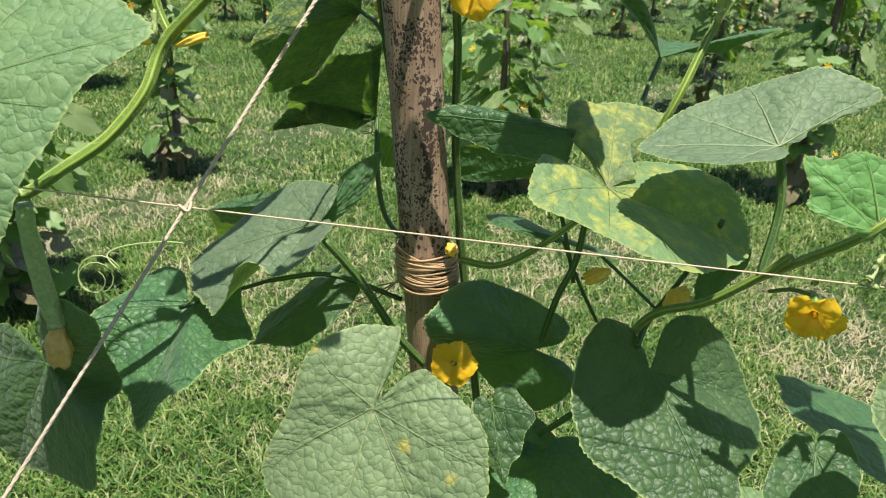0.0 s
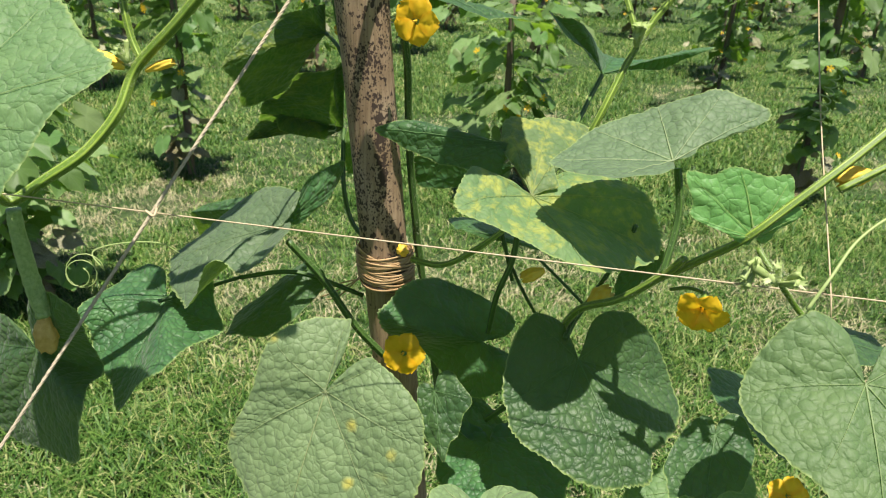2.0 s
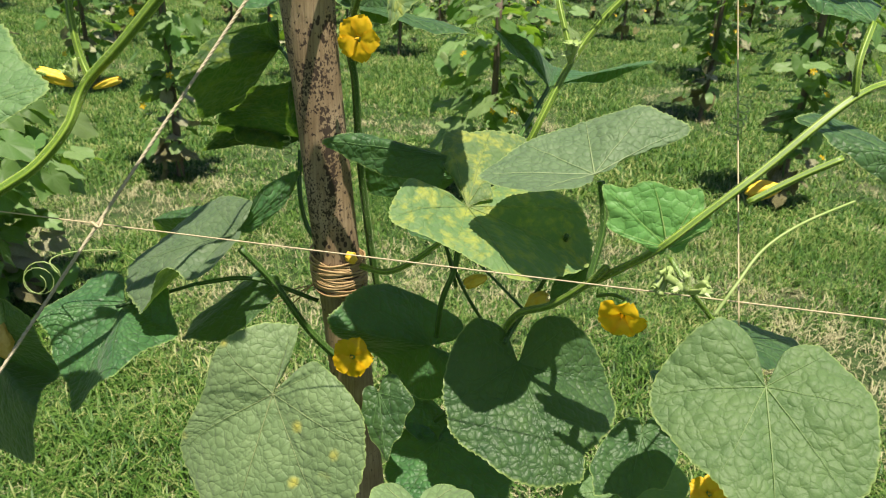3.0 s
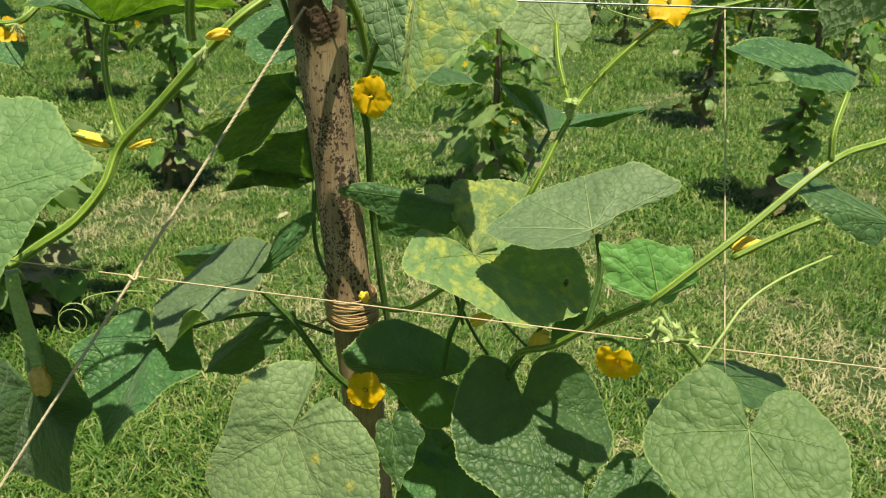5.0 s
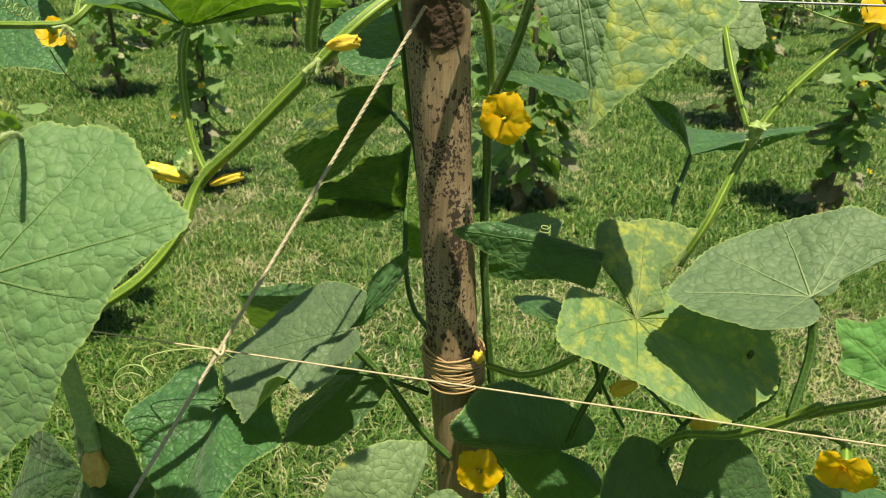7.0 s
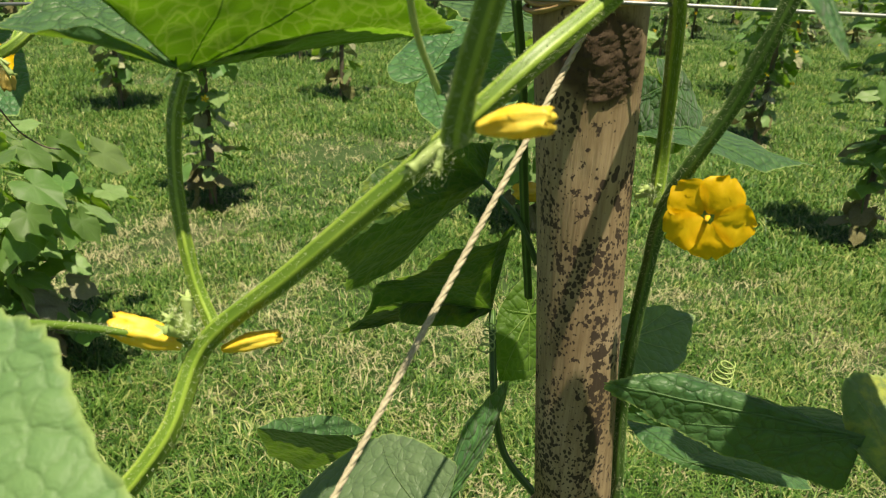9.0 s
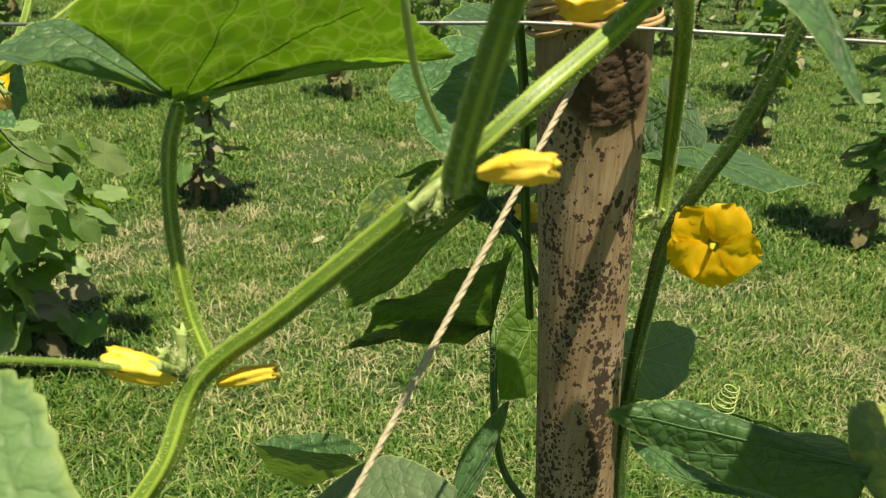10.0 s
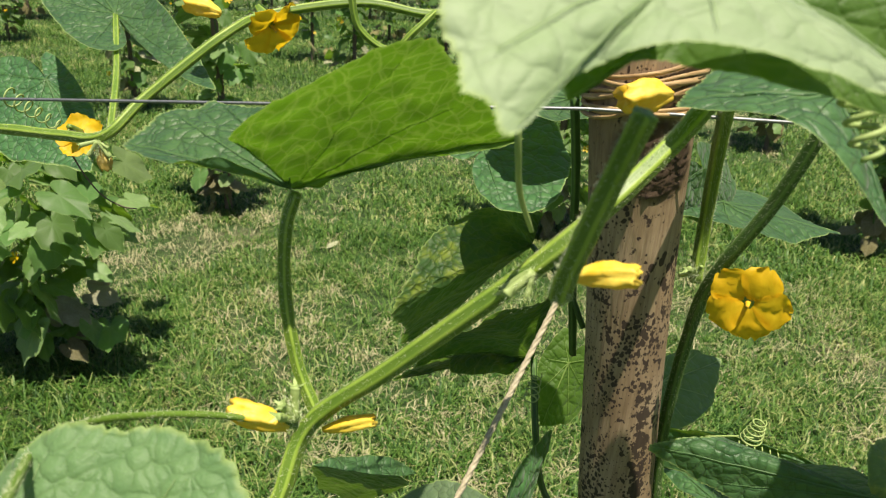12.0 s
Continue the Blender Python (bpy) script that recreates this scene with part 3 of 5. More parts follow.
def leaf(plant, *points, mat=None, label="", rings=16, spokes=96, cords=True, **form):
    if mat is None:
        mat = LEAF
    form.setdefault("seed", len(bpy.data.meshes) % 97)
    ob = held("leaf", leaf_mesh(*points, rings=rings, spokes=spokes, mat=mat, veined=0.0 if cords else 1.0, **form), plant, label)
    if cords:
        shape = LeafShape(*points, **form)
        held("rib_network", vein_mesh(shape, VEINS[mat.name]), ob)
    return ob


def rib_leaf(plant, node_at, *ends, mat=None, label="", rings=26, spokes=210, **form):
    """A large leaf seen close by, with its raised ribs."""
    mat = mat or LEAF
    form.setdefault("seed", len(bpy.data.meshes) % 97)
    shape = RibShape(node_at, ends, **form)
    ob = held("leaf", leaf_mesh(shape, rings=rings, spokes=spokes, mat=mat, veined=0.0), plant, label)
    held("rib_network", vein_mesh(shape, VEINS[mat.name], 0.0010), ob)
    return ob


def around_axis(axis):
    axis = Vector(axis).normalized()
    return axis.to_track_quat("Z", "Y").to_matrix()


def flower(plant, place, facing, size, label="open yellow flower", petals=5, cup=0.35, stalk=None, turn=0.0, name="flower"):
    """An open star of broad crinkled petals on a green cup, with a stamen column in the throat."""
    turned = around_axis(facing)
    root = new(name)
    root.parent = plant
    root.location = Vector(place) - plant.location
    root.empty_display_size = 0.01
    tagged(root, label)
    rng = np.random.default_rng(int(1e4 * (abs(place[0]) + place[2])))
    for k in range(petals):
        spin = Matrix.Rotation(2 * math.pi * k / petals + turn + rng.normal() * 0.06, 3, "Z")
        verts, faces = [], []
        nu, nv = 9, 9
        bend = cup + rng.normal() * 0.10
        for i in range(nu):
            u = i / (nu - 1)
            half = size * 0.5 * (0.08 + 0.44 * math.sin(min(1.0, u * 1.3) * math.pi / 1.9)) * (1 if u < 0.6 else math.sqrt(max(0.05, 1 - ((u - 0.6) / 0.43) ** 2)))
            for j in range(nv):
                v = j / (nv - 1) * 2 - 1
                x = size * 0.5 * (0.08 + u * (0.97 - 0.10 * v * v - 0.10 * math.exp(-(v / 0.25) ** 2)))
                z = size * 0.5 * (bend * u * (1 - 0.75 * u) - 0.15 * u * u + 0.05 * abs(v) * u) + 0.09 * size * u * noise.noise((u * 4, v * 3, k + place[0] * 50)) + 0.03 * size * u * u * noise.noise((u * 11, v * 8, k)) + 0.008 * size * (k % 2) * (1 + v)
                verts.append(turned @ (spin @ Vector((x, v * half, z))))
        for i in range(nu - 1):
            for j in range(nv - 1):
                s = i * nv + j
                faces.append((s, s + nv, s + nv + 1, s + 1))
        mesh = mesh_from("petal", [tuple(v) for v in verts], faces, PETAL)
        part("petal", mesh, root)
    z = np.array(turned @ Vector((0, 0, 1)))
    part("stamen", tube("stamen", [z * -0.05 * size, z * 0.06 * size, z * 0.15 * size], 0.035 * size, 0.02 * size, STAMEN, 3, 8, 0.15, 5), root, "orange-yellow stamen column")
    part("calyx", tube("calyx", [z * -0.42 * size, z * -0.25 * size, z * 0.01 * size], 0.05 * size, 0.13 * size, STEM, 4, 10, 0.1), root, "small green calyx")
    if stalk is not None:
        stem(plant, [Vector(place) + Vector(z) * (-0.4 * size), Vector(place).lerp(Vector(stalk), 0.5) + Vector(z) * (-0.3 * size), stalk], 0.0016, name="flower_stalk")
    return root


def closed_flower(plant, base, tip, size, mat=None, label="closed yellow flower", name="closed_flower", twist=1.2):
    """A flower rolled shut: a crinkled spindle of folded petals with a ragged mouth."""
    line = spline([base, tuple((np.array(base) + np.array(tip)) / 2 + np.array((0, 0, 0.03 * size))), tip], 8)
    _, a, b = frames_along(line)
    n, m = len(line), 20
    verts = []
    for i in range(n):
        f = i / (n - 1)
        r = size * (0.16 + 0.34 * math.sin(min(1, f * 1.25) * math.pi * 0.62) - 0.10 * f * f)
        for k in range(m):
            phi = 2 * math.pi * k / m
            q = r * (1 + 0.22 * math.cos(5 * phi + twist * f * 3) + 0.16 * noise.noise((f * 6, phi * 2, base[0] * 40)))
            stretch = size * 0.13 * f ** 4 * math.cos(5 * phi + 1)
            verts.append(line[i] + a[i] * q * math.cos(phi) + b[i] * q * math.sin(phi) + (line[-1] - line[0]) / np.linalg.norm(line[-1] - line[0]) * stretch)
    faces = [(i * m + k, i * m + (k + 1) % m, (i + 1) * m + (k + 1) % m, (i + 1) * m + k) for i in range(n - 1) for k in range(m)]
    faces.append(tuple(range(m - 1, -1, -1)))
    verts.append(line[-1] - (line[-1] - line[-2]) * 2.0)
    faces += [(len(verts) - 1, (n - 1) * m + k, (n - 1) * m + (k + 1) % m) for k in range(m)]
    return held(name, mesh_from(name, verts, faces, mat or PETAL_PALE), plant, label)


def curl(plant, start, axis, radius, turns, length, thick=0.0006, label="coiled tendril"):
    """A tendril wound into a loose coil."""
    m = around_axis(axis)
    points = []
    for i in range(int(turns * 14) + 1):
        f = i / (turns * 14)
        phi = 2 * math.pi * turns * f
        r = radius * (1 - 0.45 * f)
        points.append(Vector(start) + m @ Vector((r * math.cos(phi) - radius, r * math.sin(phi), length * f)))
    return held("tendril", tube("tendril", [tuple(p) for p in points], thick, thick * 0.7, TENDRIL, 1, 6), plant, label)


def bud_cluster(plant, place, size, seed, direction=(0, -0.3, 1)):
    """A growing point: small pointed buds with star-shaped sepals and a few unfolding leaves, all bristly."""
    rng = np.random.default_rng(seed)
    root = new("growing_tip")
    root.parent = plant
    root.location = Vector(place) - plant.location
    root.empty_display_size = 0.01
    tagged(root, "bristly pale green cluster of buds")
    lead = np.array(direction) / np.linalg.norm(direction)
    for k in range(5):
        d = lead + rng.normal(size=3) * 0.55
        d /= np.linalg.norm(d)
        long = size * rng.uniform(0.35, 0.75)
        part("bud", tube("bud", [d * 0.0, d * long * 0.4, d * long * 0.8, d * long], long * 0.11, long * 0.15, TENDRIL, 3, 8, 0.2, 5, 0.3, k), root)
        verts, faces = [], []
        for j in range(5):
            e = np.cross(d, rng.normal(size=3))
            e /= np.linalg.norm(e) + 1e-9
            w = np.cross(d, e) * long * 0.07
            foot, tip = d * long * 0.95, d * long * 1.15 + e * long * 0.33
            s = len(verts)
            verts += [foot + w, foot - w, (foot + tip) / 2 - w * 0.7, (foot + tip) / 2 + w * 0.7, tip]
            faces += [(s, s + 1, s + 2, s + 3), (s + 3, s + 2, s + 4)]
        part("sepal_star", mesh_from("sepal_star", verts, faces, TENDRIL), root)
    verts, faces = [], []
    for k in range(260):
        d = rng.normal(size=3)
        d /= np.linalg.norm(d)
        foot = (lead * rng.random() * 0.6 + rng.normal(size=3) * 0.12) * size
        tip = foot + d * 0.0022
        w = np.cross(d, lead) * 0.00014
        s = len(verts)
        verts += [foot + w, foot - w, tip]
        faces.append((s, s + 1, s + 2))
    part("bristle_coat", mesh_from("bristle_coat", verts, faces, HAIR), root, "short pale bristles")
    return root


# ---- the bamboo pole, its ties, ropes and strings ----
POLE_TOP, POLE_FOOT = Vector((-0.0285, 0.642, 1.778)), Vector((0.146, 0.655, -0.25))


def pole_axis(z):
    return POLE_FOOT.lerp(POLE_TOP, (z - POLE_FOOT.z) / (POLE_TOP.z - POLE_FOOT.z))


def build_pole():
    rings = list(np.concatenate([np.linspace(-0.25, 1.2, 40), np.linspace(1.21, 1.675, 90), np.linspace(1.677, 1.745, 46), np.linspace(1.748, 1.778, 8)]))
    m = 72
    verts, scar, mould = [], [], []
    for z in rings:
        c = pole_axis(z)
        r = 0.0270 - 0.0022 * (z + 0.25) / 2.0 + 0.0042 * min(1.0, max(0.0, (z - 1.58) / 0.16)) ** 1.5
        for joint in (1.365, 0.98, 0.6, 0.22):
            r += 0.0016 * math.exp(-((z - joint) / 0.006) ** 2) - 0.0009 * math.exp(-((z - joint - 0.012) / 0.004) ** 2)
        for k in range(m):
            phi = 2 * math.pi * k / m
            q = r * (1 + 0.012 * noise.noise((math.cos(phi) * 2, math.sin(phi) * 2, z * 5)))
            # the cut branch below the rope, facing the viewer
            d = math.hypot((phi - 4.95) / 0.95, (z - 1.717) / 0.025)
            cut = max(0.0, 1 - d ** 2)
            worn = max(0.0, 1 - (abs(phi - 4.8) / 0.42) ** 2) * max(0.0, 1 - abs(z - 1.655) / 0.035)
            q += 0.0015 * cut + 0.0022 * min(1.0, 3 * cut) * noise.noise((phi * 22, 1, z * 420)) - 0.0015 * worn * (0.5 + noise.noise((phi * 14, 0, z * 40)))
            verts.append((c.x + q * math.cos(phi), c.y + q * math.sin(phi), z + (0.002 * noise.noise((phi, 3, 1)) if z > 1.77 else 0)))
            scar.append(min(1.0, 3.0 * cut * (0.9 + 0.5 * noise.noise((phi * 9, z * 220, 2)))))
            band = math.exp(-((phi - 4.98 - 0.5 * noise.noise((z * 9, 0.5, 0))) / 0.34) ** 2) * (0.25 + 0.7 * math.exp(-((z - 1.525) / 0.07) ** 2) if z > 1.37 else 0)
            some = 0.22 if 1.40 < z < 1.65 else 0.15 * (1.65 <= z < 1.70)
            mould.append(max(band, some))
    n = len(rings)
    faces = [(i * m + k, i * m + (k + 1) % m, (i + 1) * m + (k + 1) % m, (i + 1) * m + k) for i in range(n - 1) for k in range(m)]
    faces.append(tuple((n - 1) * m + k for k in range(m)))
    ob = new("bamboo_pole", mesh_from("bamboo_pole", verts, faces, BAMBOO, floats={"scar": scar, "mould": mould}))
    tagged(ob, "tan bamboo pole spotted with black mould, standing in turf", "pole")


def hoops(name, z0, count, pitch, extra, thick, mat, seed, tilt=0.0, flat=1.0):
    """Strands wound round the pole; each strand is a part."""
    rng = np.random.default_rng(seed)
    made = []
    for i in range(count):
        z = z0 + pitch * i
        r = (0.0262 if z0 < 1.6 else 0.0295) + extra * rng.uniform(0.4, 1.0)
        a, b, p = tilt + rng.normal() * 0.12, rng.normal() * 0.09, rng.random() * 6
        points = []
        for k in range(41):
            phi = 2 * math.pi * k / 40
            c = pole_axis(z)
            points.append((c.x + r * math.cos(phi), c.y + r * math.sin(phi), z + r * (a * math.cos(phi) + b * math.sin(phi)) + 0.0010 * math.sin(3 * phi + p)))
        made.append(tube(name, points, thick * rng.uniform(0.7, 1.2), thick * rng.uniform(0.7, 1.2), mat, 1, 8, 0.2, 3, 0.25, seed + i, 0.15))
    return made


def twisted(name, points, radius, strands, mat, steps=60):
    """A rope of strands laid round one another."""
    line = spline(points, steps)
    _, a, b = frames_along(line)
    length = np.concatenate([[0], np.cumsum(np.linalg.norm(np.diff(line, axis=0), axis=1))])
    made = []
    for s in range(strands):
        phi = length / (radius * 11) * 2 * math.pi + 2 * math.pi * s / strands
        path = line + a * (np.cos(phi) * radius * 0.42)[:, None] + b * (np.sin(phi) * radius * 0.42)[:, None]
        made.append(tube("strand", path, radius * 0.58, radius * 0.58, mat, 1, 6))
    return made


build_pole()
binding = thing("pole_binding", pole_axis(1.385), "brown raffia band wound tightly round the bamboo pole", "binding")
for mesh in hoops("raffia_strand", 1.366, 34, 0.00107, 0.0050, 0.0011, RAFFIA, 3, -0.10):
    held("raffia_strand", mesh, binding)
for mesh in hoops("string_loop", 1.361, 2, 0.0022, 0.0022, 0.0012, STRING, 9, 0.03):
    held("string_loop", mesh, binding, "thin pale string loop")
for k in range(3):
    c = pole_axis(1.37)
    held("loose_end", tube("loose_end", [(c.x - 0.02, c.y - 0.018, 1.372 + 0.004 * k), (c.x - 0.055, c.y + 0.0, 1.352 - 0.008 * k), (c.x - 0.083, c.y + 0.02 * k, 1.335 - 0.014 * k)], 0.001, 0.0006, RAFFIA, 5, 6), binding)
top_knot = thing("rope_wrap", pole_axis(1.757), "tan rope and wire wound round the top of the pole", "rope")
for mesh in hoops("rope_turn", 1.742, 8, 0.0026, 0.0026, 0.0014, RAFFIA, 5, 0.22):
    held("rope_turn", mesh, top_knot)

rope = thing("rope", (-0.134, 0.424, 1.520), "pale twisted rope stretched from the pole top to the ground", "rope")
for mesh in twisted("rope", [(-0.0277, 0.6120, 1.7286), (-0.1340, 0.4240, 1.5200), (-0.9088, -0.9459, 0.0000)], 0.0016, 3, ROPE, 260):
    held("strand", mesh, rope)
line = thing("string", (-0.1340, 0.4240, 1.5200), "thin pale string stretched level between the plants", "string")
held("cord", tube("cord", [(-2.5340, 0.4097, 1.6420), (-0.1340, 0.4240, 1.5200), (2.4660, 0.4395, 1.4228)], 0.0006, 0.0006, STRING, 10, 6), line)
held("knot", tube("knot", [(-0.1380, 0.4220, 1.5220), (-0.1310, 0.4200, 1.5190), (-0.1320, 0.4280, 1.5230), (-0.1370, 0.4260, 1.5160)], 0.0011, 0.0011, STRING, 6, 6), line, "small string knot")
wire = thing("trellis_wire", (0.0068, 0.6300, 1.7391), "galvanised trellis wire drawn past the pole top", "wire")
held("wire_line", tube("wire_line", [(-2.1343, 0.6300, 1.6047), (-0.0558, 0.6120, 1.7424), (0.0044, 0.6120, 1.7432), (0.1742, 0.6200, 1.7433), (0.4527, 0.6300, 1.7473), (1.4876, 0.6300, 1.8043)], 0.0009, 0.0009, WIRE, 1, 8), wire)
drop = thing("hanging_string", (0.3715, 0.6350, 1.7434), "thin pale string tied down from the trellis wire", "string")
held("cord", tube("cord", [(0.3715, 0.6350, 1.7434), (0.3782, 0.5500, 1.6100), (0.3699, 0.4270, 1.5065), (0.3743, 0.4200, 1.4764)], 0.0006, 0.0006, STRING, 8, 6), drop)


# ---- the cucumber plant on the bamboo pole ----
plant = thing("cucumber_plant", (0.16, 0.66, 0.0), "cucumber vine with rough leaves and yellow flowers on a bamboo pole", "plant")
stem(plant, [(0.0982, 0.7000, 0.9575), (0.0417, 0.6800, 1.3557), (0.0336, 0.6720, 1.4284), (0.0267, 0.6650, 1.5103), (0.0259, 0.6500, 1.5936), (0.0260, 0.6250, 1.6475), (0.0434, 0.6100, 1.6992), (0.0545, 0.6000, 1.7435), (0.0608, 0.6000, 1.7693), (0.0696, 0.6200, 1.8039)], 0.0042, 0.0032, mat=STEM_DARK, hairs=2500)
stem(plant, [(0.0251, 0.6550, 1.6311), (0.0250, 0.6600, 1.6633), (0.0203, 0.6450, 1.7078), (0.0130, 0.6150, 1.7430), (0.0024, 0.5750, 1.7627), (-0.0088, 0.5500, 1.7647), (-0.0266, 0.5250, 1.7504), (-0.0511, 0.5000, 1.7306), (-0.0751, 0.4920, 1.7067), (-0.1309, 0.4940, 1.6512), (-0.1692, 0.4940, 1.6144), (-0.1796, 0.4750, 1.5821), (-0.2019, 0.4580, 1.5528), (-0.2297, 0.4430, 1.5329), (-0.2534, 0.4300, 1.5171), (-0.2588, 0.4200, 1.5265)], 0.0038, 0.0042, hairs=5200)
stem(plant, [(-0.0514, 0.4250, 1.7850), (-0.0564, 0.4300, 1.7657), (-0.0623, 0.4350, 1.7429), (-0.0656, 0.4400, 1.7276), (-0.0661, 0.4420, 1.7213)], 0.0031, 0.0034, name="petiole", hairs=5200)
stem(plant, [(-0.1675, 0.5000, 1.6174), (-0.1784, 0.5080, 1.6370), (-0.1853, 0.5150, 1.6689), (-0.1855, 0.5200, 1.6984), (-0.1812, 0.5230, 1.7157)], 0.0028, 0.0026, name="petiole", hairs=4200)
stem(plant, [(-0.1694, 0.4940, 1.6126), (-0.2043, 0.4750, 1.6282), (-0.2307, 0.4450, 1.6451), (-0.2312, 0.4100, 1.6626), (-0.2094, 0.3700, 1.6808), (-0.1984, 0.3450, 1.6849)], 0.0016, 0.0014, name="petiole", hairs=3000)
stem(plant, [(-0.0850, 0.4600, 1.7774), (-0.0838, 0.4650, 1.7581), (-0.0822, 0.4750, 1.7418), (-0.0772, 0.4880, 1.7235)], 0.0012, 0.001, name="tendril", mat=TENDRIL)
fruit = held("young_cucumber", tube("young_cucumber", [(-0.2556, 0.4320, 1.5090), (-0.2566, 0.4320, 1.4927), (-0.2554, 0.4320, 1.4616), (-0.2528, 0.4320, 1.4338), (-0.2486, 0.4320, 1.4124)], 0.0055, 0.0078, FRUIT, 8, 16, 0.08, 7, 0.35, 3), plant, "young prickly cucumber hanging below a leaf joint")
closed_flower(plant, (-0.2481, 0.4320, 1.4149), (-0.2522, 0.4300, 1.3785), 0.020, WITHERED, label="withered brown-yellow flower", name="withered_flower")
leaf(plant, (0.1141, 0.6000, 1.2423), (0.1515, 0.5700, 1.2192), (0.1011, 0.5600, 1.2340), (0.1379, 0.6000, 1.2344), lobe=0.3)
leaf(plant, (0.1371, 0.5500, 1.2297), (0.1543, 0.4700, 1.2097), (0.0832, 0.5200, 1.2147), (0.2252, 0.5500, 1.2168))
leaf(plant, (-0.1645, 0.6800, 1.4212), (-0.2410, 0.7000, 1.4011), (-0.2073, 0.7000, 1.4171), (-0.2413, 0.7400, 1.3334), reach=0.4, base=(0.6, 0.6))
leaf(plant, (-0.0966, 0.6200, 1.3623), (-0.1510, 0.5600, 1.3233), (-0.1448, 0.6200, 1.3296), (-0.0900, 0.5700, 1.3361), reach=0.3, lobe=0.3)
leaf(plant, (0.2191, 0.7000, 1.7143), (0.1547, 0.7200, 1.7787), (0.1587, 0.6600, 1.7151), (0.2329, 0.7400, 1.7522), mat=LEAF_PALE, lobe=0.3)
leaf(plant, (0.0477, 0.7200, 1.6616), (0.1429, 0.7600, 1.6319), (0.1144, 0.8200, 1.6310), (0.0895, 0.7100, 1.6440), reach=0.5, lobe=0.2)
leaf(plant, (0.0257, 0.7000, 1.6900), (0.0587, 0.7400, 1.6506), (0.0587, 0.7600, 1.6727), (0.0294, 0.7000, 1.6527), reach=0.3, lobe=0.3)
leaf(plant, (0.0491, 0.8000, 1.4609), (0.1101, 0.8500, 1.4611), (0.0715, 0.8400, 1.4719), (0.0826, 0.7800, 1.4445), mat=LEAF_LIGHT, reach=0.3, lobe=0.3)
leaf(plant, (-0.0376, 0.7500, 1.5016), (-0.0545, 0.7200, 1.4562), (-0.0621, 0.7400, 1.4892), (-0.0252, 0.7400, 1.4579), mat=LEAF_THIN, reach=0.4, lobe=0.3)
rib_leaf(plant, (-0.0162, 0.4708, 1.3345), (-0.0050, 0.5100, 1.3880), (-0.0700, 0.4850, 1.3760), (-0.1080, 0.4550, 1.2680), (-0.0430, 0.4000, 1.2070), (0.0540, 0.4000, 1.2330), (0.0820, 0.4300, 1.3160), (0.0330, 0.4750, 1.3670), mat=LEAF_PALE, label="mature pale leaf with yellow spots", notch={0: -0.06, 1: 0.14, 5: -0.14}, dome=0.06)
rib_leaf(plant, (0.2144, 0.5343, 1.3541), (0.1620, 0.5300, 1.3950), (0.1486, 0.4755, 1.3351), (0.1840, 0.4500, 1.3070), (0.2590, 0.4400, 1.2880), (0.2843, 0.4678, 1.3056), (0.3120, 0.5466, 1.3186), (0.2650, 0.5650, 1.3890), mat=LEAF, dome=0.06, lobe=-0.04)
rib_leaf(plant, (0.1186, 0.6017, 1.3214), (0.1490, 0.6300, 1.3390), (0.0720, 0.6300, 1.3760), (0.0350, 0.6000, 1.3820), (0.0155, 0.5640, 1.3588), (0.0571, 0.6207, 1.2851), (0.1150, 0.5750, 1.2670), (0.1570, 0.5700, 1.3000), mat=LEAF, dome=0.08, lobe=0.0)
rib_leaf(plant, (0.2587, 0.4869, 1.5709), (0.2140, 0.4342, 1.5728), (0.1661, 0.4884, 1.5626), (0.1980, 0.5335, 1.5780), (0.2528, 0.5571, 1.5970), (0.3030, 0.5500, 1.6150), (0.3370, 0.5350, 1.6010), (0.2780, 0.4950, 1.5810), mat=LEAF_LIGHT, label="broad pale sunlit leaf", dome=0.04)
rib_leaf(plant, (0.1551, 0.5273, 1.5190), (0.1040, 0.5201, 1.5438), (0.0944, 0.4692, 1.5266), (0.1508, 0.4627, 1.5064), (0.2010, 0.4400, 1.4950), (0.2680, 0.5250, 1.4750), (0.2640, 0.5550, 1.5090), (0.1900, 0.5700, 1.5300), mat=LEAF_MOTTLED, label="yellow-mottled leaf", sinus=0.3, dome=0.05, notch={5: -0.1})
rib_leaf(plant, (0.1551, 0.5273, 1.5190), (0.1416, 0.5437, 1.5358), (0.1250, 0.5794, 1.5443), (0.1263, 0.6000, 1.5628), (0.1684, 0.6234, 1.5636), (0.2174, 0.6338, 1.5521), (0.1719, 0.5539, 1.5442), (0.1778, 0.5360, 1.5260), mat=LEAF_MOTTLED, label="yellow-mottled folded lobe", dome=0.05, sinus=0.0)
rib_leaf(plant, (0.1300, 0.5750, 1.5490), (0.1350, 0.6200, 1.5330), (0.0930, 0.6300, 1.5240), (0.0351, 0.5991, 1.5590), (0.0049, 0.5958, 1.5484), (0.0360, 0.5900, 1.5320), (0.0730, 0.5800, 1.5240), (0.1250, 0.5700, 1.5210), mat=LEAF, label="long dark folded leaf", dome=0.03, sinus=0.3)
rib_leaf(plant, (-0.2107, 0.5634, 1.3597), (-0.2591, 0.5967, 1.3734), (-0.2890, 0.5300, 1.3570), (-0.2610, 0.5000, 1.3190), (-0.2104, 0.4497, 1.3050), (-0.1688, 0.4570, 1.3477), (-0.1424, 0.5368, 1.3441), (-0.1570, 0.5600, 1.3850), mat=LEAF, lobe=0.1)
